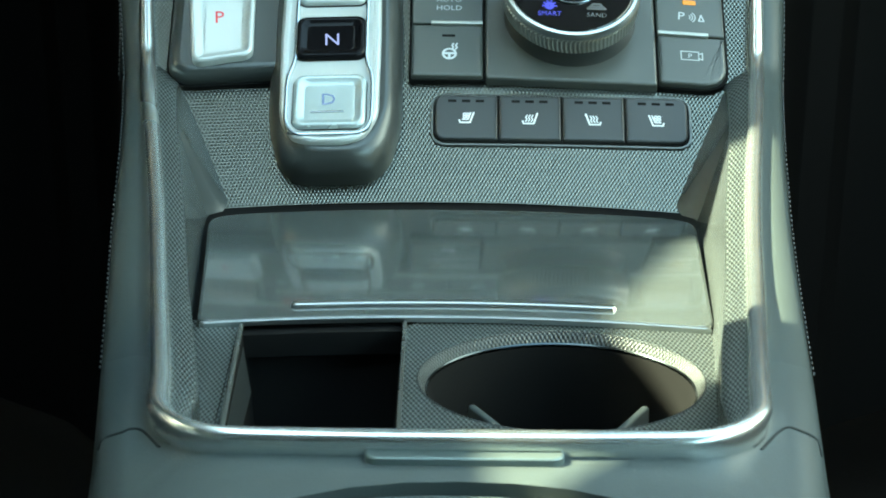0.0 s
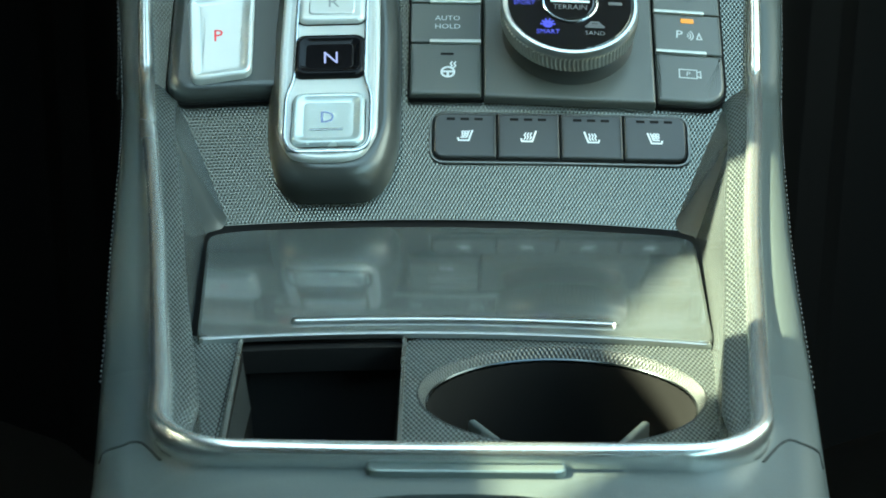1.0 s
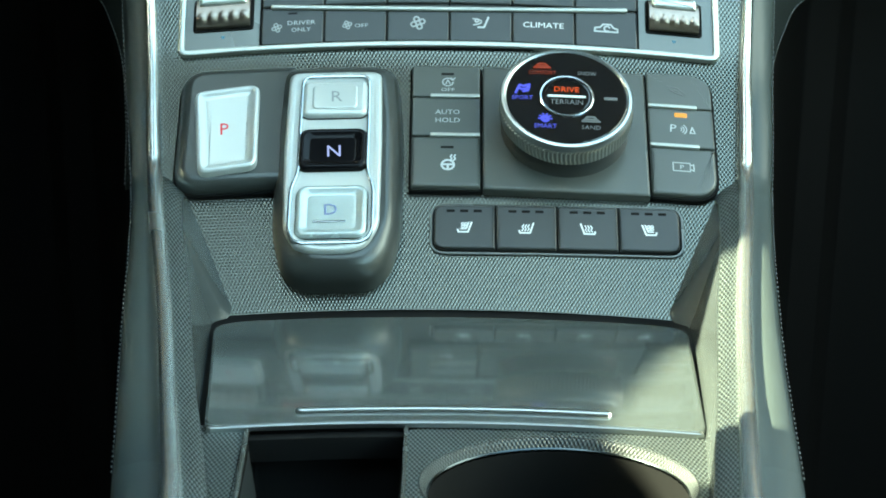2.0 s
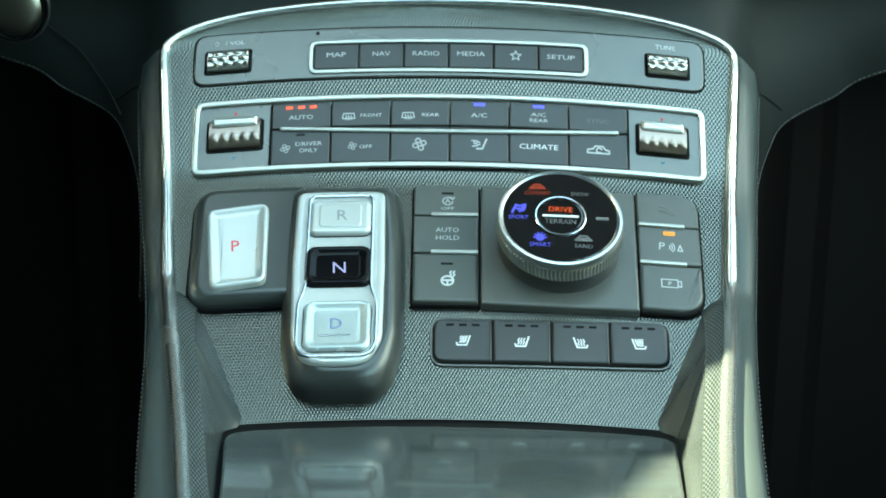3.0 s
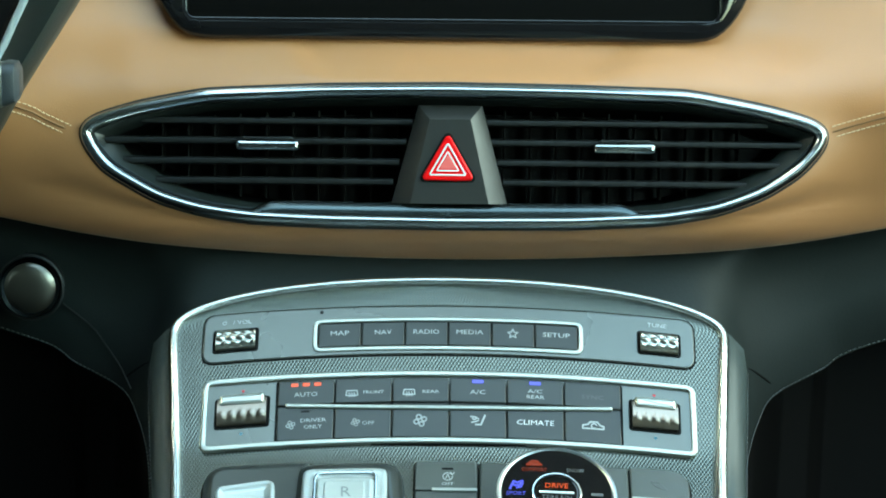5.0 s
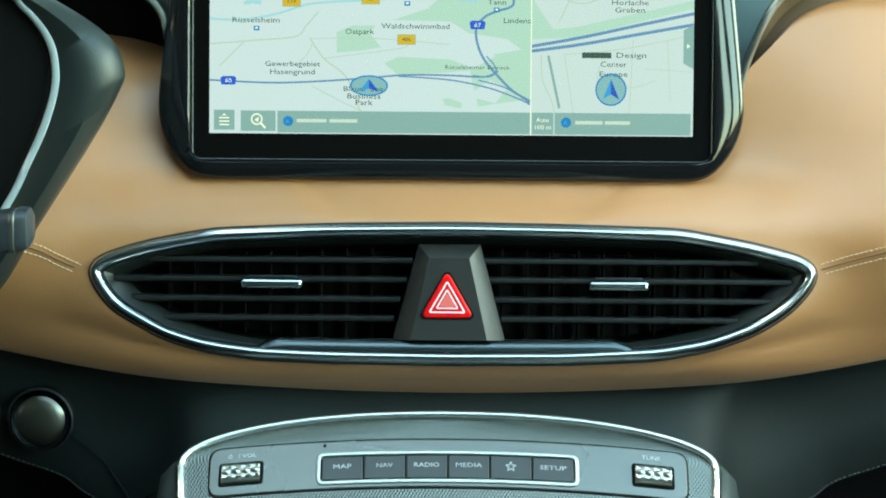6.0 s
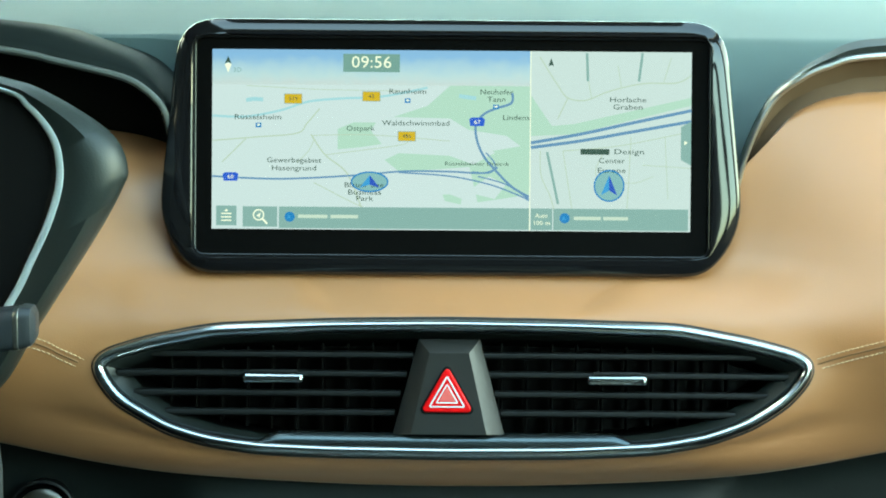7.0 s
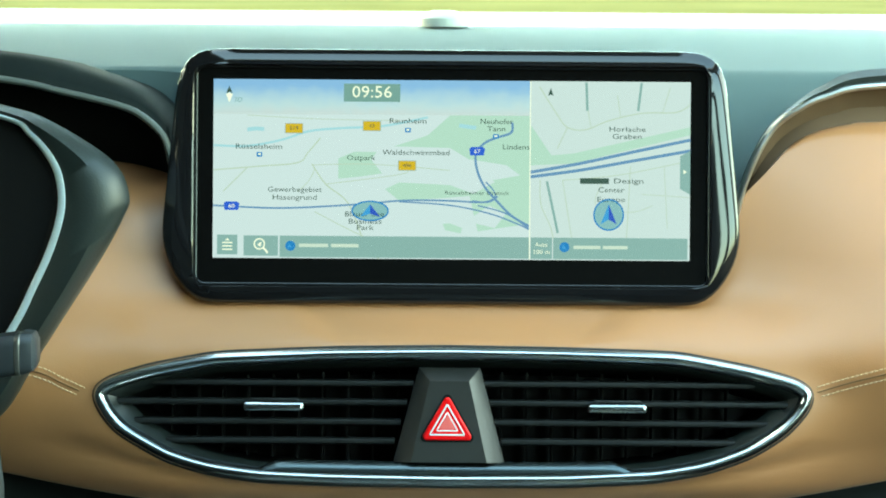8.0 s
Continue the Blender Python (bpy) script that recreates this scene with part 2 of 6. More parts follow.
def slab(mapf, outline, n0, n1, bevel=0.0006):
    """A solid with a rounded top edge on a mapped outline; n0 and n1: its foot and top."""
    lv = [[mapf(a, b, n0) for a, b in outline], [mapf(a, b, n1 - bevel) for a, b in outline]]
    for k in (1, 2, 3):
        t = radians(30 * k)
        lv.append([mapf(a, b, n1 - bevel + bevel * math.sin(t)) for a, b in inset(outline, bevel * (1 - math.cos(t)))])
    lv.append([mapf(a, b, n1) for a, b in inset(outline, bevel + 0.00025)])
    return rings(lv, cap0=True)


def band(mapf, outline, width, n0, n1, bevel=0.0005):
    """A closed frame of that width inside an outline."""
    inn = inset(outline, width)
    sec = [(outline, 0, n0), (outline, 0, n1 - bevel), (outline, bevel * 0.3, n1 - bevel * 0.3), (outline, bevel, n1),
           (outline, width - bevel, n1), (outline, width - bevel * 0.3, n1 - bevel * 0.3), (outline, width, n1 - bevel), (outline, width, n0)]
    lv = [[mapf(a, b, n) for a, b in inset(o, d)] for o, d, n in sec]
    return rings(lv + [lv[0]], cap1=False)


def stroke(mapf, pts, width, n0, n1, closed=False):
    """A flat raised line through points."""
    bm = bmesh.new()
    ps = list(pts) + ([pts[0]] if closed else [])
    for (a0, b0), (a1, b1) in zip(ps, ps[1:]):
        d = Vector((a1 - a0, b1 - b0))
        if d.length < 1e-9:
            continue
        d.normalize()
        h = width / 2
        q = [(a0 - d.x * h * .6 - d.y * h, b0 - d.y * h * .6 + d.x * h), (a0 - d.x * h * .6 + d.y * h, b0 - d.y * h * .6 - d.x * h),
             (a1 + d.x * h * .6 + d.y * h, b1 + d.y * h * .6 - d.x * h), (a1 + d.x * h * .6 - d.y * h, b1 + d.y * h * .6 + d.x * h)]
        lo, hi = [bm.verts.new(mapf(a, b, n0)) for a, b in q], [bm.verts.new(mapf(a, b, n1)) for a, b in q]
        bm.faces.new(hi)
        for i in range(4):
            j = (i + 1) % 4
            bm.faces.new((lo[i], lo[j], hi[j], hi[i]))
    return bm


def merge(*bms):
    out = bms[0]
    for b in bms[1:]:
        me = bpy.data.meshes.new("tmp")
        b.to_mesh(me)
        b.free()
        out.from_mesh(me)
        bpy.data.meshes.remove(me)
    return out


def sweep(path, section, normal, closed=False, grow=None):
    """A section (side, up) carried along points; normal(i) is the up direction there, grow(i) its size and its shift to the side."""
    lv, n = [], len(path)
    for i, p in enumerate(path):
        a = path[i - 1] if (closed or i) else path[i]
        b = path[(i + 1) % n] if (closed or i < n - 1) else path[i]
        d = (Vector(b) - Vector(a)).normalized()
        up = Vector(normal(i))
        side = d.cross(up).normalized()
        up = side.cross(d).normalized()
        k, sh = grow(i) if grow else (1.0, 0.0)
        lv.append([Vector(p) + side * (s * k + sh) + up * u * k for s, u in section])
    if closed:
        return rings(lv + [lv[0]], cap1=False)
    return rings(lv, cap0=True)


def oval(rs, ru, n=12):
    return [(rs * math.cos(2 * math.pi * i / n), ru * math.sin(2 * math.pi * i / n)) for i in range(n)]


def lathe(mapf, ca, cb, prof, n=48, cap0=False, cap1=True):
    """Rings of (radius, height) round a centre on a mapped plane."""
    return rings([[mapf(ca + r * math.cos(2 * math.pi * i / n), cb + r * math.sin(2 * math.pi * i / n), h) for i in range(n)] for r, h in prof], cap0, cap1)


def frame_at(mapf, a, b, n):
    """Axes on a mapped plane: right, up the slope, out."""
    o = mapf(a, b, n)
    x = (mapf(a + 1e-4, b, n) - mapf(a - 1e-4, b, n)).normalized()
    z = (mapf(a, b, n + 1e-4) - o).normalized()
    y = z.cross(x).normalized()
    return Matrix((x, y, z)).transposed().to_4x4(), o


def words(name, text, mapf, a, b, n, size, mat, parent, turn=0, thick=0.00005, width=0.0, label="", squash=1.0):
    """Letters on a mapped plane, centred; size: the height of a capital; width: fit to it if given."""
    cu = bpy.data.curves.new("letters", "FONT")
    cu.body, cu.align_x, cu.align_y = text, "CENTER", "CENTER"
    cu.size, cu.extrude, cu.resolution_u = size * 1.42, 0, 2
    tmp = new("letters", cu)
    bpy.context.view_layer.update()
    me = bpy.data.meshes.new_from_object(tmp.evaluated_get(bpy.context.evaluated_depsgraph_get()))
    bpy.data.objects.remove(tmp)
    xs = [v.co.x for v in me.vertices]
    k = width / (max(xs) - min(xs)) if width else squash
    rot, o = frame_at(mapf, a, b, n)
    m = Matrix.Translation(o) @ rot @ pose(0, 0, 0, 0, 0, turn) @ Matrix.Diagonal((k, 1, 1, 1))
    me.transform(m)
    bm = bmesh.new()
    bm.from_mesh(me)
    bpy.data.meshes.remove(me)
    return part(name, bm, mat, parent, label)


def smooth(t):
    t = min(1.0, max(0.0, t))
    return t * t * (3 - 2 * t)


def interp(x, xs, ys):
    return float(np.interp(x, xs, ys))


def spline(pts, n):
    """Points of a smooth curve through the given ones."""
    out, m = [], len(pts)
    for i in range(m - 1):
        p0, p1, p2, p3 = (Vector(pts[max(0, i - 1)]), Vector(pts[i]), Vector(pts[i + 1]), Vector(pts[min(m - 1, i + 2)]))
        for k in range(n):
            t = k / n
            out.append(0.5 * (2 * p1 + (p2 - p0) * t + (2 * p0 - 5 * p1 + 4 * p2 - p3) * t * t + (3 * p1 - p0 - 3 * p2 + p3) * t ** 3))
    out.append(Vector(pts[-1]))
    return out


# ---- the console's form ----
# slope of the console from the dash down to the cup holders: start, degrees
LEN_A, LEN_B, LEN_C = 0.0912, 0.0714, 0.0630
S_B, S_C = LEN_A, LEN_A + LEN_B
TAB, yy, zz = [], -0.030 + 0.02 * math.cos(radians(50)), -0.1883 + 0.02 * math.sin(radians(50))
for i in range(-20, 260):
    TAB.append((yy, zz))
    ang = radians(50 - 16 * smooth((i / 1000 - S_B + 0.012) / 0.024) + 4 * smooth((i / 1000 - S_C + 0.01) / 0.02))
    yy, zz = yy - 0.001 * math.cos(ang), zz - 0.001 * math.sin(ang)


def bend(s):
    return interp(s, (0, 0.12, 0.17, 0.225), (0.5, 0.48, 0.25, 0.5))


def prof(u, s, n):
    """A place on the console: across, down the slope from its upper edge, out."""
    q = min(277.9, max(0.0, (s + bend(s) * u * u) * 1000 + 20))
    i = int(q)
    f = q - i
    (y0, z0), (y1, z1), (y2, z2) = TAB[i], TAB[i + 1], TAB[min(279, i + 2)]
    d = (Vector((0, y1 - y0, z1 - z0)) * (1 - f) + Vector((0, y2 - y1, z2 - z1)) * f).normalized()
    return Vector((u, y0 + f * (y1 - y0), z0 + f * (z1 - z0))) + Vector((0, d.z, -d.y)) * n


def plane(y0, z0, deg, k=0.0):
    a = radians(deg)
    return lambda u, s, n: Vector((u, y0 - (s + k * u * u) * math.cos(a) - n * math.sin(a), z0 - (s + k * u * u) * math.sin(a) + n * math.cos(a)))


on_b = plane(-0.0886, -0.2581, 34, 0.42)
on_c = plane(-0.1478, -0.2980, 38, 0.12)
on_lid = plane(-0.1975, -0.3369, 2, 1.0)
on_cup = plane(-0.3079, -0.3407, -2.5, 0.0)
SCR = radians(6.5)
VEN = 1 / math.tan(radians(80))


def on_screen(x, h, n):
    return Vector((x, h * math.sin(SCR) - n * math.cos(SCR), h * math.cos(SCR) + n * math.sin(SCR)))


def on_vent(x, z, n):
    return Vector((x, -0.03 + (z + 0.1) * VEN - n * 0.985, z + n * 0.174))


# ---- the car's shell and the ground ----
def box(x0, y0, z0, x1, y1, z1, b=0.01):
    o = rrect(x0, y0, x1, y1, max(b, 1e-4), 3)
    return rings([[Vector((p[0], p[1], z)) for p in lp] for lp, z in
                  ((inset(o, b), z0), (o, z0 + b), (o, z1 - b), (inset(o, b), z1))], cap0=True)


ground = part("ground", grid(lambda a, b: Vector(((a - 0.5) * 900, (b - 0.3) * 900, -1.05 + 0.05 * noise.noise(Vector((a * 90, b * 90, 0))))), 60, 60), GRASS)
tagged(ground, "sunlit yellow-green meadow round the parked car", "grass", kind="structure")
tagged(part("floor", box(-0.74, -2.2, -0.66, 0.74, 0.8, -0.62), CARPET), "black carpeted car floor", "floor", kind="structure")
tagged(part("wall_left", box(-0.76, -2.2, -0.66, -0.74, 0.8, -0.02), CABIN), "lower door lining of the car", "wall", kind="structure")
tagged(part("wall_back", box(-0.76, -2.25, -0.66, 0.76, -2.2, 0.52), CABIN), "rear wall of the cabin", "wall", kind="structure")
tagged(part("wall_front", box(-0.76, 0.80, -0.66, 0.76, 0.84, 0.055), CABIN), "bulkhead below the windscreen", "wall", kind="structure")


# unseen mask added over the driver's window; its gap shapes the sun patch
left = tagged(new("wall_left_upper"), "unseen left side closed off, with a gap cut to shape the sun patch", "wall", kind="structure")
for pts in ([(-0.6, -0.02), (0.74, -0.02), (0.74, 0.06), (0.45, 0.5), (-0.02, 0.5), (-0.02, 0.400), (-0.065, 0.400), (-0.086, 0.345), (-0.095, 0.331), (-0.169, 0.303), (-0.40, 0.283), (-0.6, 0.283)],
            [(-0.6, 0.283), (-0.40, 0.283), (-0.365, 0.300), (-0.335, 0.319), (-0.222, 0.325), (-0.232, 0.362), (-0.245, 0.405), (-0.09, 0.412), (-0.065, 0.400), (-0.02, 0.400), (-0.02, 0.5), (-0.6, 0.5)],
            [(-2.2, -0.02), (-0.6, -0.02), (-0.6, 0.5), (-2.2, 0.5)]):
    bm = bmesh.new()
    fr, bk = [bm.verts.new((-0.730, y, z)) for y, z in pts], [bm.verts.new((-0.734, y, z)) for y, z in pts]
    bm.faces.new(fr)
    bm.faces.new(bk)
    for i in range(len(pts)):
        bm.faces.new((fr[i - 1], fr[i], bk[i], bk[i - 1]))
    part("sun_mask" if pts[0][0] > -1 else "side_lining", bm, SUNMASK if pts[0][0] > -1 else CABIN, left)
tagged(part("wall_right", box(0.74, -2.2, -0.66, 0.76, 0.8, -0.02), CABIN), "lower door lining of the car", "wall", kind="structure")
# unseen roof; its opening is placed to set the console's light and reflections
roof = tagged(new("ceiling"), "unseen grey roof lining with an opening shaped to light the console", "ceiling", kind="structure")
rf = merge(box(-0.76, -2.2, 0.50, 0.76, -0.82, 0.54), box(-0.76, -0.82, 0.50, -0.24, 0.18, 0.54), box(0.60, -0.82, 0.50, 0.76, 0.18, 0.54), box(-0.76, 0.18, 0.50, 0.76, 0.50, 0.54))
part("roof_panel", rf, LINING, roof)
# unseen block, added so the sloping panel mirrors something dark
part("roof_reflection_block", box(-0.16, -0.31, 0.475, 0.17, 0.19, 0.507, 0.02), LINING, roof, "unseen block added under the roof to darken the console's reflections")
# unseen panel, added to cut the sky's light on the left dash top
part("windscreen_light_block", thicken(grid(lambda a, b: Vector((-0.70 + 0.85 * a, 0.455 + 0.148 * b, 0.498 - 0.226 * b)), 6, 3), 0.006), LINING, roof, "unseen panel added to hold back sky light on the dash top")
pill = tagged(new("pillars"), "window pillars of the car body", "pillar", kind="structure")
for sx in (-1, 1):
    for y0, y1, yt0, yt1 in ((0.72, 0.80, 0.42, 0.50), (-0.62, -0.54, -0.62, -0.54), (-1.5, -1.36, -1.5, -1.36)):
        lo, hi = rrect(sx * 0.75 - 0.03, y0, sx * 0.75 + 0.03, y1, 0.012), rrect(sx * 0.70 - 0.03, yt0, sx * 0.70 + 0.03, yt1, 0.012)
        part("pillar", rings([[Vector((a, b, -0.02)) for a, b in lo], [Vector((a, b, 0.50)) for a, b in hi]], cap0=True), CABIN, pill)
wind = tagged(part("window_1", thicken(grid(lambda a, b: Vector(((a - 0.5) * 1.44, 0.79 - 0.29 * b - 0.03 * (2 * a - 1) ** 2, 0.06 + 0.44 * b)), 10, 6), 0.004), GLASS), "clear raked windscreen glass", "window", kind="structure")
wind.visible_shadow = False


# ---- dashboard ----
def tan_y(x, z):
    """Depth of the leather, with its folds rounded."""
    return sum(tan_fold(x, z + d) for d in (-0.008, -0.004, 0.0, 0.004, 0.008)) / 5


def tan_fold(x, z):
    y = interp(z, (-0.178, -0.1715, -0.166, -0.160, -0.155, -0.12, -0.088, -0.078, -0.066, -0.05, 0.0, 0.03, 0.05),
               (-0.010, -0.022, -0.032, -0.038, -0.040, -0.030, -0.023, -0.014, -0.002, 0.004, 0.016, 0.026, 0.045))
    side = smooth((abs(x) - 0.125) / 0.15)
    full = interp(z, (-0.178, -0.1715, -0.16, -0.145, -0.125, -0.1, -0.07, -0.04, -0.01, 0.01, 0.025, 0.05), (0.014, 0.006, -0.007, -0.020, -0.037, -0.053, -0.045, -0.031, -0.012, 0.005, 0.022, 0.055))
    back = 0.045 * smooth((-x - 0.115) / 0.03) * smooth((z + 0.022) / 0.035)  # curls away under the brim
    return y * (1 - side) + full * side + 0.12 * x * x + back


VENT_OUT = [(-0.1812, -0.1098), (-0.174, -0.1045), (-0.152, -0.0980), (-0.119, -0.0917), (-0.06, -0.0890), (0.0, -0.0881), (0.06, -0.0888), (0.115, -0.0903),
            (0.152, -0.0970), (0.176, -0.1030), (0.1840, -0.1076), (0.1822, -0.1150), (0.170, -0.1290), (0.152, -0.1402), (0.130, -0.1480), (0.104, -0.1525), (0.06, -0.1548), (0.0, -0.1554),
            (-0.06, -0.1548), (-0.096, -0.1535), (-0.122, -0.1500), (-0.143, -0.1440), (-0.169, -0.1296), (-0.1788, -0.1160)]


def resample(loop, n):
    pts = [Vector(p) for p in loop] + [Vector(loop[0])]
    ds = [0.0]
    for a, b in zip(pts, pts[1:]):
        ds.append(ds[-1] + (b - a).length)
    return [(interp(ds[-1] * i / n, ds, [p.x for p in pts]), interp(ds[-1] * i / n, ds, [p.y for p in pts])) for i in range(n)]


def soften(loop, times):
    for _ in range(times):
        n = len(loop)
        loop = [((loop[i - 1][0] + 2 * loop[i][0] + loop[(i + 1) % n][0]) / 4, (loop[i - 1][1] + 2 * loop[i][1] + loop[(i + 1) % n][1]) / 4) for i in range(n)]
    return loop


NV = 320
VENT = soften(resample(VENT_OUT, NV), 10)


def tan_low(x):
    return -0.1762 + 0.36 * x * x if abs(x) < 0.25 else -0.149 + 0.05 * (abs(x) - 0.25)


def tan_top(x):
    if x > 0:
        return interp(x, (0, 0.142, 0.1521, 0.1606, 0.1734, 0.1879, 0.2054, 0.2253, 0.6), (-0.03, -0.032, -0.0225, -0.0062, 0.0101, 0.0190, 0.0230, 0.0246, 0.026))
    return interp(-x, (0, 0.132, 0.145, 0.18, 0.6), (-0.03, -0.02, 0.016, 0.018, 0.018))


def edge_loop():
    """The outer edge, in step with the vent's outline from quarter to quarter."""
    q = [Vector((x, tan_top(x))) for x in np.linspace(-0.34, 0.34, 137)]
    low = [Vector((x, tan_low(x))) for x in np.linspace(0.34, -0.34, 137)]
    quarters = [[Vector((-0.34, -0.09))] + q[:69], q[68:] + [Vector((0.34, -0.09))], [Vector((0.34, -0.09))] + low[:69], low[68:] + [Vector((-0.34, -0.09))]]
    n = len(VENT)
    tips = [min(range(n), key=lambda i: VENT[i][0]), min(range(n), key=lambda i: abs(VENT[i][0]) + (9 if VENT[i][1] < -0.12 else 0)),
            max(range(n), key=lambda i: VENT[i][0]), min(range(n), key=lambda i: abs(VENT[i][0]) + (9 if VENT[i][1] > -0.12 else 0))]
    out = [None] * n
    for k in range(4):
        i0, m = tips[k], (tips[(k + 1) % 4] - tips[k]) % n
        pts = quarters[k]
        ds = [0.0]
        for a, b in zip(pts, pts[1:]):
            ds.append(ds[-1] + (b - a).length)
        for j in range(m):
            d = ds[-1] * j / m
            out[(i0 + j) % n] = (interp(d, ds, [p.x for p in pts]), interp(d, ds, [p.y for p in pts]))
    return out


EDGE = edge_loop()
dash = thing("dashboard", (0, 0.3, -0.17), "tan leather dashboard with a soft grey-green top", "dashboard")
lv = [[on_vent(x, z, -0.006) for x, z in VENT]]
for k in (0.0, 0.02, 0.06, 0.12, 0.2, 0.3, 0.42, 0.56, 0.68, 0.78, 0.87, 0.94, 1.0):
    row = []
    for (x0, z0), (x1, z1) in zip(VENT, EDGE):
        x, z = x0 + (x1 - x0) * k, z0 + (z1 - z0) * k
        f = smooth(k / 0.2)
        row.append(on_vent(x, z, 0.0005).lerp(Vector((x, tan_y(x, z), z)), f))
    lv.append(row)
lv.append([p + Vector((0, 0.03, 0.004 if p.z > -0.1 else -0.002)) for p in lv[-1]])
part("leather_panel", rings(lv, cap1=False), TAN, dash, "smooth tan leather panel", 60)


def top_z(x, y):
    """Height of the dash's upper side."""
    z = 0.0466 + (y - 0.06) * 0.026
    if y < 0.10:
        z -= 12 * (0.10 - y) ** 2
    return z


def dash_top(a, b):
    x = (a - 0.5) * 1.4
    y = interp(b, (0, 0.3, 0.55, 1), (0.03, 0.07, 0.14, 0.78)) + 0.055 * smooth((-x - 0.115) / 0.03) * (1 - smooth(b / 0.6))
    return Vector((x, y + 0.02 * smooth((abs(x) - 0.2) / 0.3), top_z(x, y) if b > 0 else -0.06))


part("top_pad", grid(dash_top, 60, 30), DASHTOP, dash, "soft grey-green top pad", 60)
# hollow under the leather, black
part("under_panel", thicken(grid(lambda a, b: Vector(((a - 0.5) * 1.3, interp(b, (0, 0.1, 0.3, 1), (0.004, 0.03, 0.05, 0.06)) + 0.04 * smooth((abs(a - 0.5) * 1.3 - 0.13) / 0.06), -0.165 - 0.13 * b)), 60, 12), 0.004), FLANK, dash, "dark grey-green recessed panel", 60)


def stitches(path, gap, length, r, normal, mat, parent, name="stitching"):
    """A row of raised thread stitches along a path."""
    bms, acc = [], 0.0
    for a, b in zip(path, path[1:]):
        acc += (b - a).length
        if acc >= gap:
            acc = 0.0
            d = (b - a).normalized()
            bms.append(sweep([b - d * length / 2, b - d * length * 0.3 + Vector(normal) * r, b + d * length * 0.3 + Vector(normal) * r, b + d * length / 2], oval(r, r, 6), lambda i: normal))
    return part(name, merge(*bms), mat, parent, "row of thread stitches")


for sx, pts in ((1, [(0.1835, -0.1062), (0.20, -0.1005), (0.2225, -0.0937), (0.26, -0.083), (0.32, -0.068)]), (-1, [(-0.1800, -0.1110), (-0.195, -0.1035), (-0.21, -0.0965), (-0.26, -0.0825)])):
    def lay(z):
        return [Vector((p.x, tan_y(p.x, p.y + z) - 0.0012, p.y + z)) for p in spline([(a, b, 0) for a, b in pts], 60)]
    part("seam", sweep(lay(-0.0028), oval(0.0005, 0.0004, 6), lambda i: (0, -1, 0)), grain(material("seam_shadow_leather", (0.2, 0.1, 0.04), 0.6), 900, 0.1), dash, "sewn seam")
    for dz in (0.0, -0.0056):
        stitches(lay(dz), 0.0023, 0.0017, 0.0003, (0, -1, 0), TANSTITCH, dash)

# the passenger's side trim over the leather
trim_r = thing("dash_trim", (0.25, 0.03, 0.0), "brown recess with a thin silver strip above the leather", "trim")
gs = spline([(0.1470, 0.012, -0.024), (0.1509, 0.012, -0.0085), (0.1578, 0.012, 0.0091), (0.1663, 0.014, 0.0223), (0.1777, 0.014, 0.0312), (0.1921, 0.016, 0.0380), (0.2234, 0.020, 0.0440), (0.34, 0.035, 0.0465), (0.6, 0.06, 0.0465)], 10)
gi = spline([(0.1480, 0.020, -0.036), (0.1521, 0.020, -0.0225), (0.1606, 0.020, -0.0062), (0.1734, 0.021, 0.0101), (0.1879, 0.022, 0.0190), (0.2054, 0.025, 0.0230), (0.2253, 0.028, 0.0246), (0.34, 0.043, 0.026), (0.6, 0.07, 0.026)], 10)
part("shadow_lip", rings([[p + Vector((0, 0.001, 0.001)), p + Vector((0, -0.0004, 0.0015 + 0.0035 * w)), p + Vector((0, 0.012, 0.0015 + 0.0065 * w))] for p, w in [(p, smooth((p.x - 0.166) / 0.05)) for p in gs]], closed=False, cap1=False), FLANK, trim_r, "dark rounded lip over the strip", 60)
part("strip", sweep(gs, oval(0.0019, 0.0022, 10), lambda i: (0, -1, 0.2)), SILVER, trim_r, "thin satin silver strip")
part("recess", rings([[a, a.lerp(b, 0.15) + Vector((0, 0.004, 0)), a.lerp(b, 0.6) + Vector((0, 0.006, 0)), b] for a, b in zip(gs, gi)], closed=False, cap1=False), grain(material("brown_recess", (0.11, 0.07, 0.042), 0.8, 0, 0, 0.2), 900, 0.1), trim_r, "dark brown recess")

sensor = thing("light_sensor", (-0.006, 0.53, 0.062), "small pale sensor dome on the dash top", "sensor")
part("dome", rings([[Vector((-0.006 + 0.018 * r * math.cos(t), 0.53 + 0.018 * r * math.sin(t), 0.060 + h)) for t in np.linspace(0, 2 * math.pi, 24, endpoint=False)] for r, h in ((1, 0), (1, 0.006), (0.8, 0.009), (0.4, 0.011))], cap0=True), grain(material("pale_sensor_plastic", (0.34, 0.38, 0.36), 0.4), 300, 0.05), sensor)

# ---- centre vents with the hazard switch ----
vent = thing("center_air_vent", (0, -0.03, -0.154), "black slatted air vents in a chrome frame", "air vent")
part("chrome_frame", rings([[on_vent(x, z, n) for x, z in inset(VENT, d)] for d, n in
     [(-0.0010, -0.004)] + [(0.0022 - 0.0032 * math.cos(math.pi * k / 12), 0.0042 * math.sin(math.pi * k / 12)) for k in range(13)] + [(0.0056, -0.006)]], cap1=False), CHROME, vent, "polished chrome surround")
part("dark_surround", rings([[on_vent(x, z, n) for x, z in inset(VENT, d)] for d, n in ((-0.0022, -0.003), (-0.0018, 0.0004), (-0.0008, 0.0006))], cap1=False), BLACK, vent, "black shadow gap")
INN = inset(VENT, 0.0056)
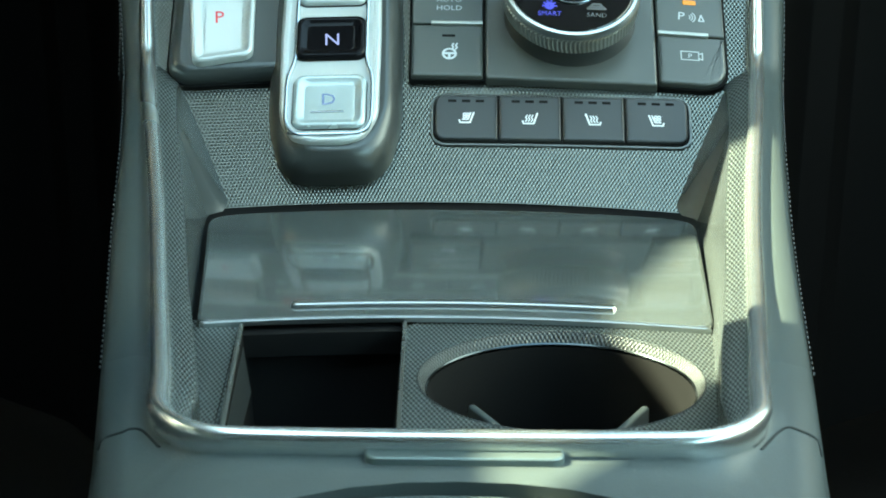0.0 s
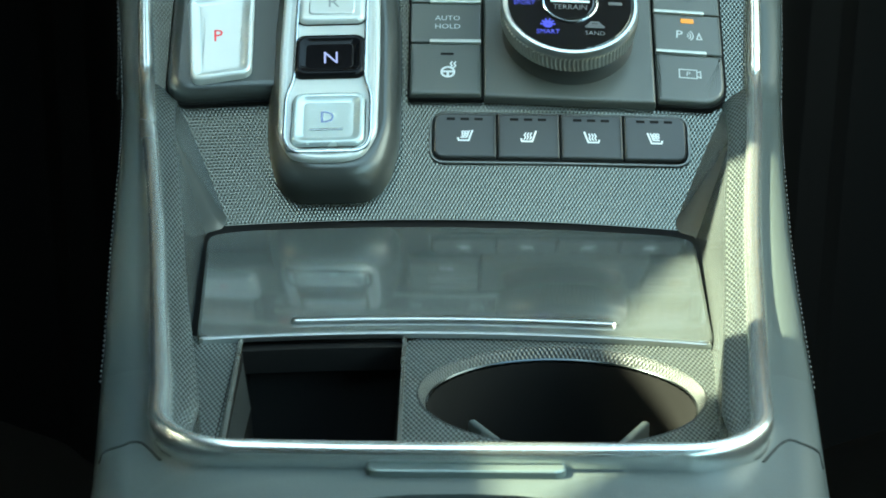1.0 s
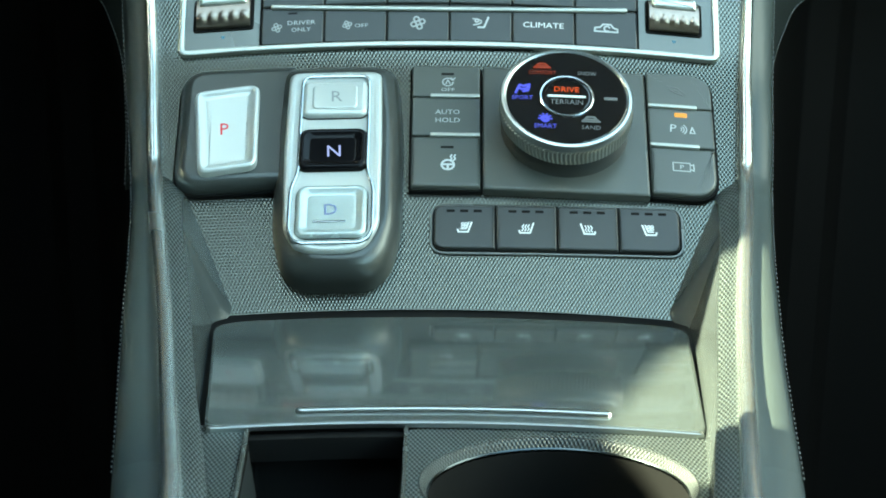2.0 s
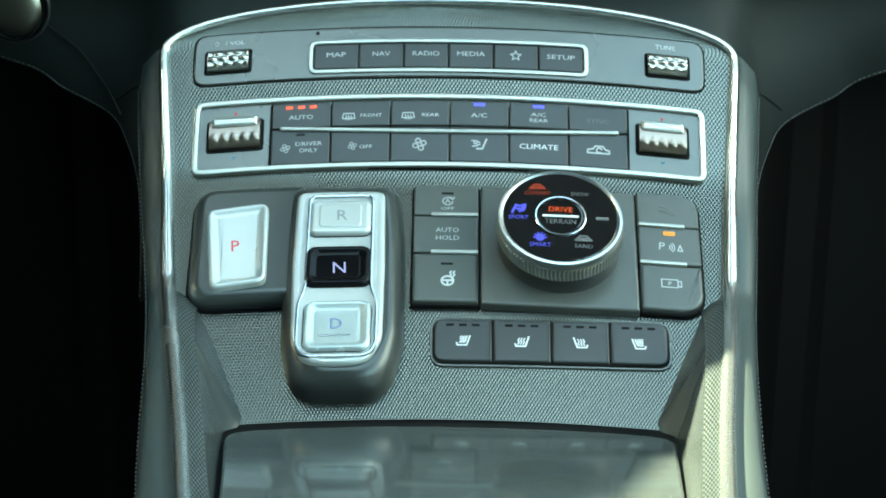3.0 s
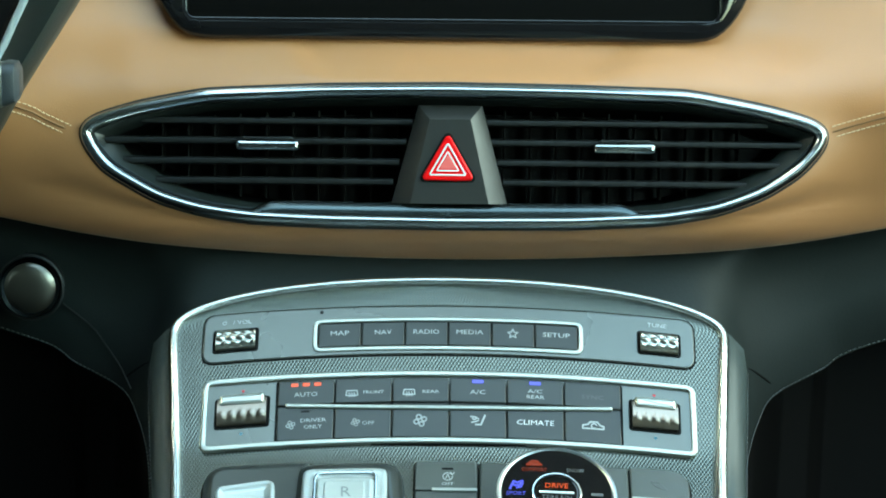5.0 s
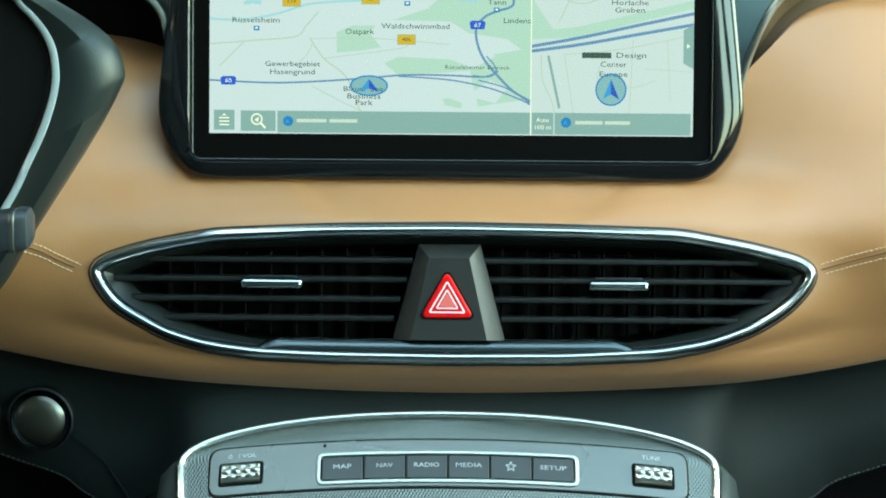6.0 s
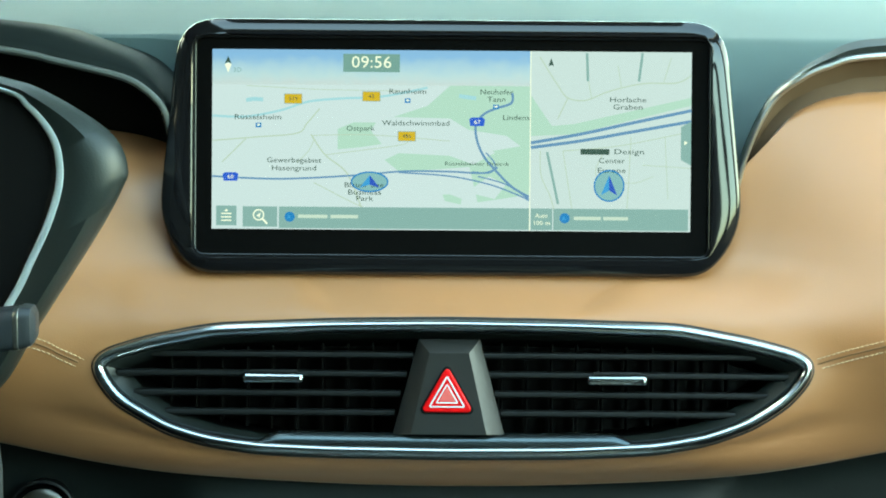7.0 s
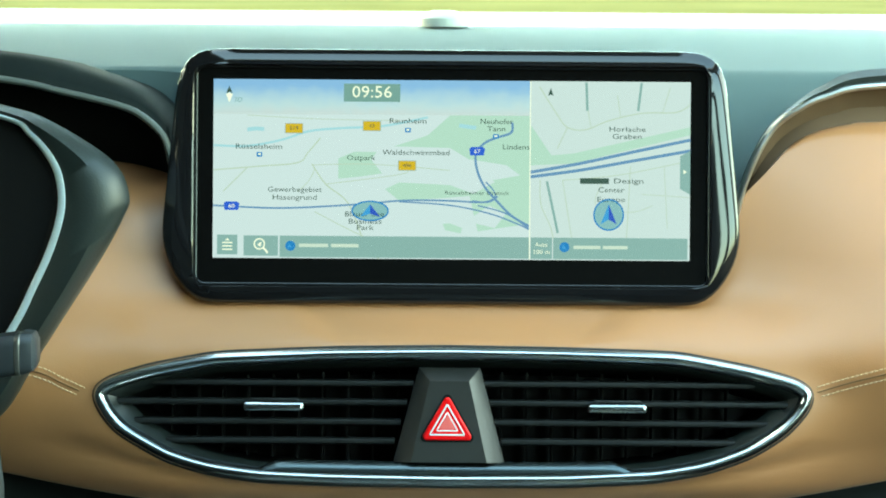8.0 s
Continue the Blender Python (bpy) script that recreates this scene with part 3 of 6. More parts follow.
def mouth(d, k):
    """The opening inside the frame: its ends drawn in by k."""
    return [(x - math.copysign(k * smooth((abs(x) - 0.10) / 0.085), x), z + (k * 0.45 * smooth((abs(x) - 0.05) / 0.12) if z < -0.118 else -0.25 * k)) for x, z in inset(INN, d)]


part("inner_bezel", rings([[on_vent(x, z, n) for x, z in lp] for lp, n in ((mouth(-0.0006, 0), -0.0022), (mouth(0.0004, 0), -0.0016), (mouth(0.0010, 0.003), -0.0045), (mouth(0.0014, 0.0062), -0.0085), (mouth(0.0018, 0.0068), -0.0100))], cap1=False), grain(material("satin_green_grey", (0.014, 0.018, 0.0165), 0.4, 0.2), 1500, 0.1), vent, "satin green-grey inner bezel", 60)
part("funnel", rings([[on_vent(x, z, n) for x, z in lp] for lp, n in ((mouth(0.0016, 0.0066), -0.0098), (mouth(0.0022, 0.0072), -0.014), (mouth(0.0045, 0.009), -0.034))], cap1=True), grain(material("vent_black", (0.0012, 0.0013, 0.0013), 0.5, 0, 0, 0.2), 1500, 0.1), vent, "black funnel behind the frame")
# wide lower lip
LIPX = np.linspace(-0.106, 0.102, 44)
part("lower_lip", rings([[on_vent(x, (-0.1495 - 0.0008 * (1 - (x / 0.105) ** 2)) * 1.0 + h * (1 - smooth((abs(x + 0.002) - 0.082) / 0.022)) - 0.0012 * smooth((abs(x + 0.002) - 0.082) / 0.022), n) for x in LIPX] for h, n in
     ((0.0064, -0.006), (0.0061, -0.0010), (0.0056, 0.0008), (0.0046, 0.0020), (0.0030, 0.0028), (0.0012, 0.0032), (-0.0004, 0.0032), (-0.0012, 0.0026))], closed=False, cap1=False), grain(material("dark_teal_lip", (0.085, 0.105, 0.110), 0.26, 0.9), 1500, 0.1), vent, "satin dark teal lower lip")


def vent_span(z):
    xs = [x for x, zz2 in inset(VENT, 0.0088) if abs(zz2 - z) < 0.0013]
    return (min(xs), max(xs)) if xs else (-0.15, 0.15)


SLATS = (-0.1058, -0.1153, -0.1250, -0.1345)
for side in (-1, 1):
    for k, z in enumerate(SLATS):
        lo, hi = vent_span(z)
        x_in = 0.016 + 0.32 * (-0.0975 - z)
        x0, x1 = (lo, -x_in) if side < 0 else (x_in - 0.002, hi)
        sec = [(0.0, 0.0), (0.0003, 0.0013), (0.0014, 0.0020), (0.0040, 0.0022), (0.013, 0.0010), (0.013, -0.0006), (0.0040, -0.0016), (0.0012, -0.0014), (0.0003, -0.0009)]
        lvv = [[on_vent(x, z + h, -0.004 - d) for d, h in sec] for x in np.linspace(x0, x1, 8)]
        part("slat", rings(lvv, cap0=True), SLATBLACK, vent)
    for j in range(10):
        x = side * (0.0265 + 0.0128 * j)
        zs = [zz2 for xx, zz2 in inset(VENT, 0.011) if abs(xx - x) < 0.004]
        z0, z1 = min(zs), max(zs)
        o = rrect(x - 0.0005, -0.030, x + 0.0005, -0.0165, 0.0004, 2)
        # vane colour near black, to sink into the vent's shade
        part("vane", rings([[on_vent(a, z, b) for a, b in o] for z in (z0, z1)], cap0=True), VOID, vent)
for x0, x1 in ((-0.1043, -0.0737), (0.0694, 0.0993)):
    tab = part("vent_tab", slab(on_vent, rrect(x0, -0.1196, x1, -0.1150, 0.0015, 4), -0.008, 0.001, 0.0015), CHROME, vent, "chrome adjusting tab")
    part("grip", slab(on_vent, rrect(x0 + 0.003, -0.1146, x1 - 0.003, -0.1133, 0.0004, 2), -0.006, -0.0005, 0.0003), BLACK, tab, "ribbed black grip")
# hazard switch housing
hz = thing("hazard_switch", (0, -0.04, -0.144), "red triangular hazard button in a dark tapered housing", "switch")


def trapezoid(d, dz=0.0):
    return [(-0.0285 + d, -0.1445 + dz), (0.0277 - d, -0.1445 + dz), (0.0152 - 0.62 * d, -0.0975 - 0.75 * d), (-0.0158 + 0.62 * d, -0.0975 - 0.75 * d)]


part("housing", rings([[on_vent(x, z, n) for x, z in trapezoid(d)] for d, n in ((0, -0.02), (0.0, -0.002), (0.0008, -0.001), (0.0086, 0.0048), (0.0091, 0.0051), (0.0094, 0.0051))], cap0=True), grain(material("hazard_housing", (0.021, 0.021, 0.0195), 0.36), 2500, 0.2), hz, "dark grey bevelled housing", 25)


def triangle(k, r=0.0022, n=5, cx=-0.0013, cz=-0.1258):
    out = []
    for q in range(3):
        t = radians(90 + 120 * q)
        c = (cx + k * 1.0 * math.cos(t), cz + k * 0.99 * math.sin(t))
        for i in range(n + 1):
            g = t + radians(-60 + 120 * i / n)
            out.append((c[0] - 2 * r * math.cos(t) + r * math.cos(g), c[1] - 2 * r * math.sin(t) + r * math.sin(g)))
    return out


part("shadow_gap", slab(on_vent, triangle(0.0173), 0.004, 0.0054, 0.0001), VOID, hz)
btn = part("button", slab(on_vent, triangle(0.0156, 0.0019), 0.004, 0.0068, 0.0010), RED, hz, "glossy red triangle button")
part("symbol", band(on_vent, triangle(0.0109, 0.0008), 0.0008, 0.0067, 0.0070, 0.0001), WHITE, btn, "white triangle outline")
part("symbol", band(on_vent, triangle(0.0068, 0.0006), 0.0007, 0.0067, 0.0070, 0.0001), WHITE, btn, "white triangle outline")
part("lens", slab(on_vent, triangle(0.0048, 0.0006), 0.0066, 0.00695, 0.0002), REDLENS, btn, "pale red lens")

# ---- navigation display ----
disp = thing("navigation_display", (0, 0.0, -0.066), "wide glossy black display showing a pale road map", "display")


def shell(d):
    """The outline of the display's housing: narrower at the top."""
    pts = [(0.1285 - d, 0.0612 - d), (0.1375 - d, 0.0555 - d * .6), (0.1405 - d, 0.045), (0.1482 - d, -0.034), (0.1462 - d, -0.045), (0.1400 - d, -0.0575 + d * .6), (0.1290 - d, -0.0688 + d),
           (-0.1300 + d, -0.0688 + d), (-0.1405 + d, -0.0575 + d * .6), (-0.1462 + d, -0.045), (-0.1484 + d, -0.034), (-0.1405 + d, 0.045), (-0.1372 + d, 0.0555 - d * .6), (-0.1285 + d, 0.0612 - d)]
    return soften(resample(pts, 160), 3)


GL = rrect(-0.1302, -0.0585, 0.1306, 0.0517, 0.004, 5)
GLr = list(reversed(resample(GL, 160)))
st = min(range(160), key=lambda i: (GLr[i][0] - 0.1302) ** 2 + (GLr[i][1] - 0.0517) ** 2)
GLr = GLr[st:] + GLr[:st]
lv = [[on_screen(x, h, n) for x, h in shell(d)] for d, n in ((0.006, -0.012), (0.0005, -0.008), (0.0, 0.0004), (0.0002, 0.0012), (0.0007, 0.0018), (0.0018, 0.0025))]
for k, n in ((0.3, 0.0031), (0.55, 0.0035), (0.8, 0.0037), (0.95, 0.0038), (1.0, 0.0034)):
    lv.append([on_screen(x0 + (x1 - x0) * k, h0 + (h1 - h0) * k, n) for (x0, h0), (x1, h1) in zip(shell(0.0018), inset(GLr, -0.0016))])
part("housing", rings(lv + [[on_screen(x, h, 0.0006) for x, h in inset(GLr, -0.0014)]], cap0=True, cap1=False), PIANO, disp, "gloss black rounded housing", 40)
part("bezel_edge", band(on_screen, inset(GL, -0.0016), 0.0018, -0.002, 0.0017, 0.0005), PIANO, disp, "raised gloss edge")
pane = part("screen_pane", slab(on_screen, GL, -0.004, 0.0002, 0.0001), material("display_glass", (0.004, 0.004, 0.004), 0.08), disp, "black display glass")
part("mark", slab(on_screen, rrect(-0.014, -0.0622, 0.012, -0.0608, 0.0003, 2), 0.0005, 0.0021, 0.0001), grain(material("mark_grey", (0.16, 0.17, 0.17), 0.3), 100, 0), disp, "faint grey mark bar")

MAPW, MAPH = 0.244, 0.0915


def on_map(a, b, n):
    """The map's own units: 846 across and 318 down from its upper left corner."""
    return on_screen(-0.122 + a / 846 * MAPW, 0.04575 - b / 318 * MAPH, 0.0002 + n)


PIX = glow("map_pale", (0.62, 0.71, 0.95), 0.95)


def flat(name, pts, mat, layer, label="", parent=None):
    bm = bmesh.new()
    bm.faces.new([bm.verts.new(on_map(a, b, 0.00003 * layer)) for a, b in pts])
    return part(name, bm, mat, parent or pane, label)


def rect(a0, b0, a1, b1):
    return [(a0, b0), (a1, b0), (a1, b1), (a0, b1)]


def road(name, pts, width, mat, layer, label=""):
    ps = spline([(a, b, 0) for a, b in pts], 8)
    bm = bmesh.new()
    prev = None
    for i, p in enumerate(ps):
        d = (ps[min(i + 1, len(ps) - 1)] - ps[max(i - 1, 0)]).normalized()
        s = Vector((-d.y, d.x, 0)) * width / 2
        cur = [bm.verts.new(on_map(*(p + s * k).xy, 0.00003 * layer)) for k in (1, -1)]
        if prev:
            bm.faces.new((prev[0], cur[0], cur[1], prev[1]))
        prev = cur
    return part(name, bm, mat, pane, label)


sky_mat = bpy.data.materials.new("map_sky")
sky_mat.use_nodes = True
nt = sky_mat.node_tree
co, sep, ramp = nt.nodes.new("ShaderNodeTexCoord"), nt.nodes.new("ShaderNodeSeparateXYZ"), nt.nodes.new("ShaderNodeValToRGB")
nz, ad = nt.nodes.new("ShaderNodeTexNoise"), nt.nodes.new("ShaderNodeMath")
nz.inputs["Scale"].default_value = 160
ad.operation = "MULTIPLY_ADD"
ad.inputs[1].default_value = 0.35
nt.links.new(co.outputs["Generated"], sep.inputs[0])
nt.links.new(co.outputs["Object"], nz.inputs["Vector"])
nt.links.new(nz.outputs["Fac"], ad.inputs[0])
nt.links.new(sep.outputs[2], ad.inputs[2])
nt.links.new(ad.outputs[0], ramp.inputs[0])
for pos, col in ((0.2, (0.63, 0.70, 0.92, 1)), (0.45, (0.56, 0.72, 0.98, 1)), (0.75, (0.42, 0.62, 1.0, 1))):
    e = ramp.color_ramp.elements.new(pos)
    e.color = col
ramp.color_ramp.elements[0].color = (0.63, 0.70, 0.92, 1)
ramp.color_ramp.elements[-1].color = (0.26, 0.48, 1.0, 1)
bs = nt.nodes["Principled BSDF"]
bs.inputs["Base Color"].default_value = (0.01, 0.01, 0.01, 1)
nt.links.new(ramp.outputs[0], bs.inputs["Emission Color"])
bs.inputs["Emission Strength"].default_value = 0.85 * LIT

WOOD = glow("map_green", (0.48, 0.68, 0.74), 0.92)
BLUE = glow("map_road_blue", (0.14, 0.28, 0.62), 0.92)
WATER = glow("map_water", (0.40, 0.66, 0.95), 0.92)
LANE = glow("map_lane", (0.52, 0.61, 0.64), 0.92)
BAR = glow("map_bar", (0.26, 0.42, 0.52), 0.92)
INK = glow("map_ink", (0.06, 0.12, 0.12), 0.7)
PAPER = glow("map_white", (0.92, 0.93, 0.95), 1.0)
YELLOW = glow("map_yellow", (0.66, 0.43, 0.03), 0.95)
SIGN = glow("map_sign_blue", (0.02, 0.10, 0.78), 0.95)
ARROW = glow("map_arrow_blue", (0.02, 0.08, 0.62), 1.0)
CYAN = glow("map_arrow_light", (0.05, 0.30, 0.82), 1.0)
RINGC = glow("map_ring", (0.02, 0.22, 0.72), 0.9)

flat("map_ground", rect(0, 0, 846, 318), PIX, 1, "pale map ground")
flat("map_sky", rect(0, 0, 561, 62), sky_mat, 2, "pale blue map sky")
for pts in ([(420, 62), (561, 62), (561, 254), (470, 268), (455, 205), (500, 180), (470, 150), (420, 120), (320, 118), (380, 98)],
            [(222, 140), (250, 128), (290, 128), (280, 142), (300, 166), (262, 172), (222, 176)], [(305, 194), (330, 182), (420, 186), (470, 204), (400, 210), (330, 214)],
            [(408, 255), (420, 254), (442, 262), (440, 272), (412, 266)], [(440, 300), (490, 280), (561, 284), (561, 310), (450, 312)]):
    flat("woodland", pts, WOOD, 3, "pale green map woodland")
flat("woodland", [(563, 78), (600, 132), (640, 128), (846, 80), (846, 94), (640, 146), (563, 150)], WOOD, 3, "pale green map woodland")
for pts in ([(455, 140), (520, 150), (545, 168), (500, 176), (460, 174)], [(490, 222), (520, 236), (500, 262), (450, 250)]):
    flat("clearing", pts, PIX, 4)
road("river", [(0, 118), (60, 119), (120, 108), (170, 92), (230, 86), (300, 82), (380, 66)], 4, WATER, 4, "pale blue map river")
road("pond", [(60, 90), (75, 88), (90, 89)], 7, WATER, 4)
road("pond", [(436, 80), (450, 82), (466, 84)], 7, WATER, 4)
for pts, w in (([(0, 162), (80, 155), (150, 148), (168, 130), (190, 104)], 2.2), ([(18, 200), (60, 158)], 2), ([(175, 150), (200, 186), (240, 220), (270, 290), (295, 318)], 2.4),
               ([(175, 152), (280, 150), (420, 160)], 1.4), ([(200, 186), (330, 168), (345, 160)], 1.4), ([(150, 200), (170, 180), (180, 160)], 1.4),
               ([(60, 64), (180, 70), (330, 72)], 1.2), ([(180, 235), (300, 290), (420, 300), (500, 290), (540, 300)], 1.6)):
    road("lane", pts, w, LANE, 5)
for pts, w in (([(0, 225), (120, 229), (250, 222), (340, 214), (420, 214), (480, 216), (505, 206)], 3.2), ([(330, 216), (420, 222), (490, 236), (540, 254), (561, 264)], 2.6),
               ([(530, 74), (528, 92), (500, 102), (480, 112), (466, 130), (468, 158), (480, 186), (500, 210), (530, 240), (561, 258)], 4.2), ([(484, 180), (498, 196), (500, 208), (488, 216), (460, 214)], 2.4),
               ([(470, 222), (520, 236), (561, 262)], 2.4)):
    road("motorway", pts, w, BLUE, 6, "blue map motorway")
flat("side_map", rect(563, 0, 846, 318), glow("side_map_pale", (0.60, 0.69, 0.90), 0.95), 2, "pale second map")
road("map_divider", [(562, 0), (562, 160), (562, 318)], 1.6, PAPER, 9, "thin white divider")
for dy in (0, 12):
    road("motorway", [(563, 162 + dy * 0.7), (650, 146 + dy), (740, 126 + dy * 1.3), (846, 103 + dy * 1.6)], 5.5, BLUE, 6, "blue map motorway")
for pts, w in (([(578, 10), (610, 60), (628, 82), (660, 86), (700, 70), (760, 56), (820, 54), (846, 40)], 2), ([(628, 82), (610, 120)], 1.8), ([(660, 30), (670, 84)], 1.4), ([(716, 24), (722, 62)], 1.4),
               ([(810, 10), (796, 56)], 1.4), ([(740, 150), (735, 260), (730, 318)], 1.4), ([(620, 176), (640, 300)], 1.4), ([(620, 176), (720, 166), (846, 140)], 1.4), ([(760, 200), (846, 205)], 1.2), ([(800, 150), (806, 260)], 1.2),
               ([(580, 176), (582, 220), (600, 262), (612, 318)], 1.6), ([(690, 290), (846, 292)], 1.2), ([(690, 180), (680, 220), (740, 232), (780, 220)], 1.2)):
    road("lane", pts, w, LANE, 5)
# writing on the map
flat("clock_field", rect(231, 7, 331, 39), glow("clock_field", (0.20, 0.36, 0.42), 0.9), 7, "grey clock field")


def label_on(text, a, b, size, width, mat=INK, turn=0):
    return words("map_label", text, on_map, a, b, 0.0003, size / 846 * MAPW, mat, pane, turn, width=width / 846 * MAPW, label="printed map name" if mat is INK else "")


label_on("09:56", 281, 22.5, 21, 70, PAPER)
for text, a, b, w in (("Raunheim", 345, 73, 65), ("R\u00fcsselsheim", 81, 120, 82), ("Ostpark", 262, 139, 50), ("Waldschwimmbad", 360, 129, 119), ("Neuhofer", 502, 73, 58), ("Tann", 502, 86, 32), ("Lindens", 537, 118, 47),
                      ("Gewerbegebiet", 145, 196, 96), ("Hasengrund", 145, 210, 78), ("Blauer See", 269, 239, 69), ("Business", 270, 252, 58), ("Park", 270, 263, 30), ("Horlache", 734, 85, 64), ("Graben", 734, 98, 52),
                      ("Design", 737, 177, 52), ("Center", 706, 193, 46), ("Europe", 706, 210, 49)):
    label_on(text, a, b, 9.2, w)
label_on("R\u00fcsselsheimer Dreieck", 468, 200, 6.6, 113)
label_on("3D", 44, 37, 8, 14, BAR)
# covered names become bars
PALEBAR = glow("map_pale_bar", (0.62, 0.72, 0.80), 0.92)
for r in (rect(651, 172, 702, 182), rect(153, 292, 205, 298), rect(210, 292, 259, 298), rect(640, 292, 688, 298), rect(692, 292, 736, 298)):
    flat("name_bar", r, INK if r[0][1] < 200 else PALEBAR, 10, "plain bar in place of a name")
for pts in ([(661, 2), (663, 52)], [(759, 2), (753, 52)], [(592, 178), (612, 270)]):
    road("name_bar", [pts[0], ((pts[0][0] + pts[1][0]) / 2, (pts[0][1] + pts[1][1]) / 2), pts[1]], 4.5, BAR, 9, "plain bar in place of a name")
for text, a, b in (("519", 143, 87), ("43", 281, 82), ("486", 344, 152)):
    flat("sign_border", rect(a - 16, b - 9, a + 16, b + 9), BAR, 7)
    flat("road_sign", rect(a - 15, b - 8, a + 15, b + 8), YELLOW, 8, "yellow road number sign")
    label_on(text, a, b, 6.5, 15 if len(text) > 2 else 10)
for text, a, b in (("60", 33, 226), ("67", 468, 126)):
    flat("road_sign", [(a - 14, b - 5), (a - 10, b - 8), (a + 10, b - 8), (a + 14, b - 5), (a + 12, b + 7), (a - 12, b + 7)], SIGN, 8, "blue motorway number sign")
    label_on(text, a, b, 7, 11, PAPER)
# lower bar and its fields
for r in (rect(8, 277, 44, 312), rect(55, 278, 116, 314), rect(119, 278, 561, 316), rect(564, 278, 602, 316), rect(604, 278, 842, 316)):
    flat("menu_bar", r, BAR, 8, "translucent grey-green menu field")
for k in range(3):
    road("menu_icon", [(17, 291 + 6 * k), (26, 291 + 6 * k), (35, 291 + 6 * k)], 2.2, PAPER, 11)
flat("menu_icon", [(22, 287), (26, 283), (30, 287)], PAPER, 11)
cyc = [(83 + 9 * math.cos(t), 293 + 9 * math.sin(t)) for t in np.linspace(0, 2 * math.pi, 17)]
road("search_icon", cyc, 2.4, PAPER, 11, "white magnifier symbol")
road("search_icon", [(90, 300), (94, 304), (98, 309)], 3.4, PAPER, 11)
flat("search_icon", [(79, 294), (87, 289), (85, 298)], PAPER, 11)
label_on("Auto", 583, 291, 7.5, 22, PAPER)
label_on("100 m", 583, 304, 7.5, 28, PAPER)
for a, b, r in ((138, 296, 9), (624, 295, 9)):
    flat("place_icon", [(a + r * math.cos(t), b + r * math.sin(t)) for t in np.linspace(0, 2 * math.pi, 20, endpoint=False)], RINGC, 10, "blue place symbol")
    flat("place_icon", [(a - 2, b - 5), (a + 3, b + 4), (a - 1, b + 2), (a - 5, b + 5)], CYAN, 11)
for a, b, ra, rb in ((279, 233, 32, 17), (702, 237, 26, 27)):
    circ = [(a + ra * math.cos(t), b + rb * math.sin(t)) for t in np.linspace(0, 2 * math.pi, 33)]
    flat("car_marker", circ[:-1], glow("marker_field", (0.26, 0.48, 0.66), 0.9), 7, "blue ring with an arrow")
    road("car_marker", circ, 2.6, RINGC, 12, "dark blue ring")
    flat("car_marker", [(a, b - rb * 0.7), (a - ra * 0.55, b + rb * 0.62), (a, b + rb * 0.3)], CYAN, 13, "light half of an arrow")
    flat("car_marker", [(a, b - rb * 0.7), (a + ra * 0.55, b + rb * 0.62), (a, b + rb * 0.3)], ARROW, 13, "blue half of an arrow")
flat("compass", [(28, 12), (34, 26), (28, 23), (22, 26)], INK, 9, "dark compass needle")
flat("compass", [(22, 27), (28, 24), (34, 27), (28, 42)], PAPER, 9, "pale compass needle")
flat("compass", [(598, 12), (603, 26), (598, 24), (593, 26)], INK, 9, "dark compass needle")
flat("side_tab", [(828, 132), (846, 122), (846, 200), (828, 190)], BAR, 9, "grey pull tab")
flat("side_tab", [(834, 156), (840, 160), (834, 164)], PAPER, 10)
for a, b in ((345, 89), (501, 99), (82, 134)):
    flat("place_icon", rect(a - 5, b - 4, a + 5, b + 4), RINGC, 8)
    flat("place_icon", rect(a - 2.5, b - 2, a + 2.5, b + 1), PAPER, 9)

# ---- centre console ----
X0 = 0.002
console = thing("center_console", (0, -0.3, -0.62), "grey car centre console with a silver surround", "console")


def panel_half(s):
    """Half the width of the sloping panel."""
    if s < 0.018:
        return 0.132 * max(0.0, 1 - max(0.0, (0.018 - s) / 0.0212) ** 2.5) ** 0.4
    return interp(s, (0.018, 0.09, 0.150, 0.168, 0.2255), (0.132, 0.1265, 0.1215, 0.1185, 0.1075))


S0, S1 = -0.0031, 0.2220


def main_panel(a, b):
    s = S0 + (S1 - S0) * b
    u = X0 * smooth(s / 0.2) + (2 * a - 1) * panel_half(s)
    return prof(u, s, 0)


part("sloping_panel", grid(main_panel, 40, 120, lambda a, b: ((2 * a - 1) * 0.125, b * (S1 - S0))), LATTICE, console, "grey panel with a fine lattice relief", 60)


def rail_half():
    """The silver surround's right half, from the middle of the top to the middle of the front."""
    pts = []
    for i in range(25):
        t = radians(90 * i / 24)
        e = 2 / 2.5
        pts.append(prof(0.1335 * abs(math.sin(t)) ** e, 0.018 - 0.0215 * abs(math.cos(t)) ** e, 0.0014))
    for i in range(1, 23):
        s = 0.018 + 0.132 * i / 22
        pts.append(prof(interp(s, (0.018, 0.09, 0.15), (0.1335, 0.1280, 0.1235)) + X0 * smooth(s / 0.2), s, 0.003))
    last = pts[-1]
    for y, w in ((-0.165, 0.1212), (-0.195, 0.1180), (-0.22, 0.1150), (-0.25, 0.1115), (-0.28, 0.1083), (-0.31, 0.1055), (-0.34, 0.1025), (-0.37, 0.0990), (-0.40, 0.0955), (-0.425, 0.0928)):
        pts.append(Vector((w + X0, y, last.z + (-0.3140 - last.z) * smooth((last.y - y) / 0.20) ** 0.8)))
    for i in range(1, 13):
        t = radians(90 * i / 12)
        pts.append(Vector((0.0665 + X0 + 0.0250 * max(0.0, math.cos(t)) ** 0.95, -0.440 - 0.0262 * math.sin(t), -0.3140)))
    pts.append(Vector((0.036 + X0, -0.4672, -0.3139)))
    return pts


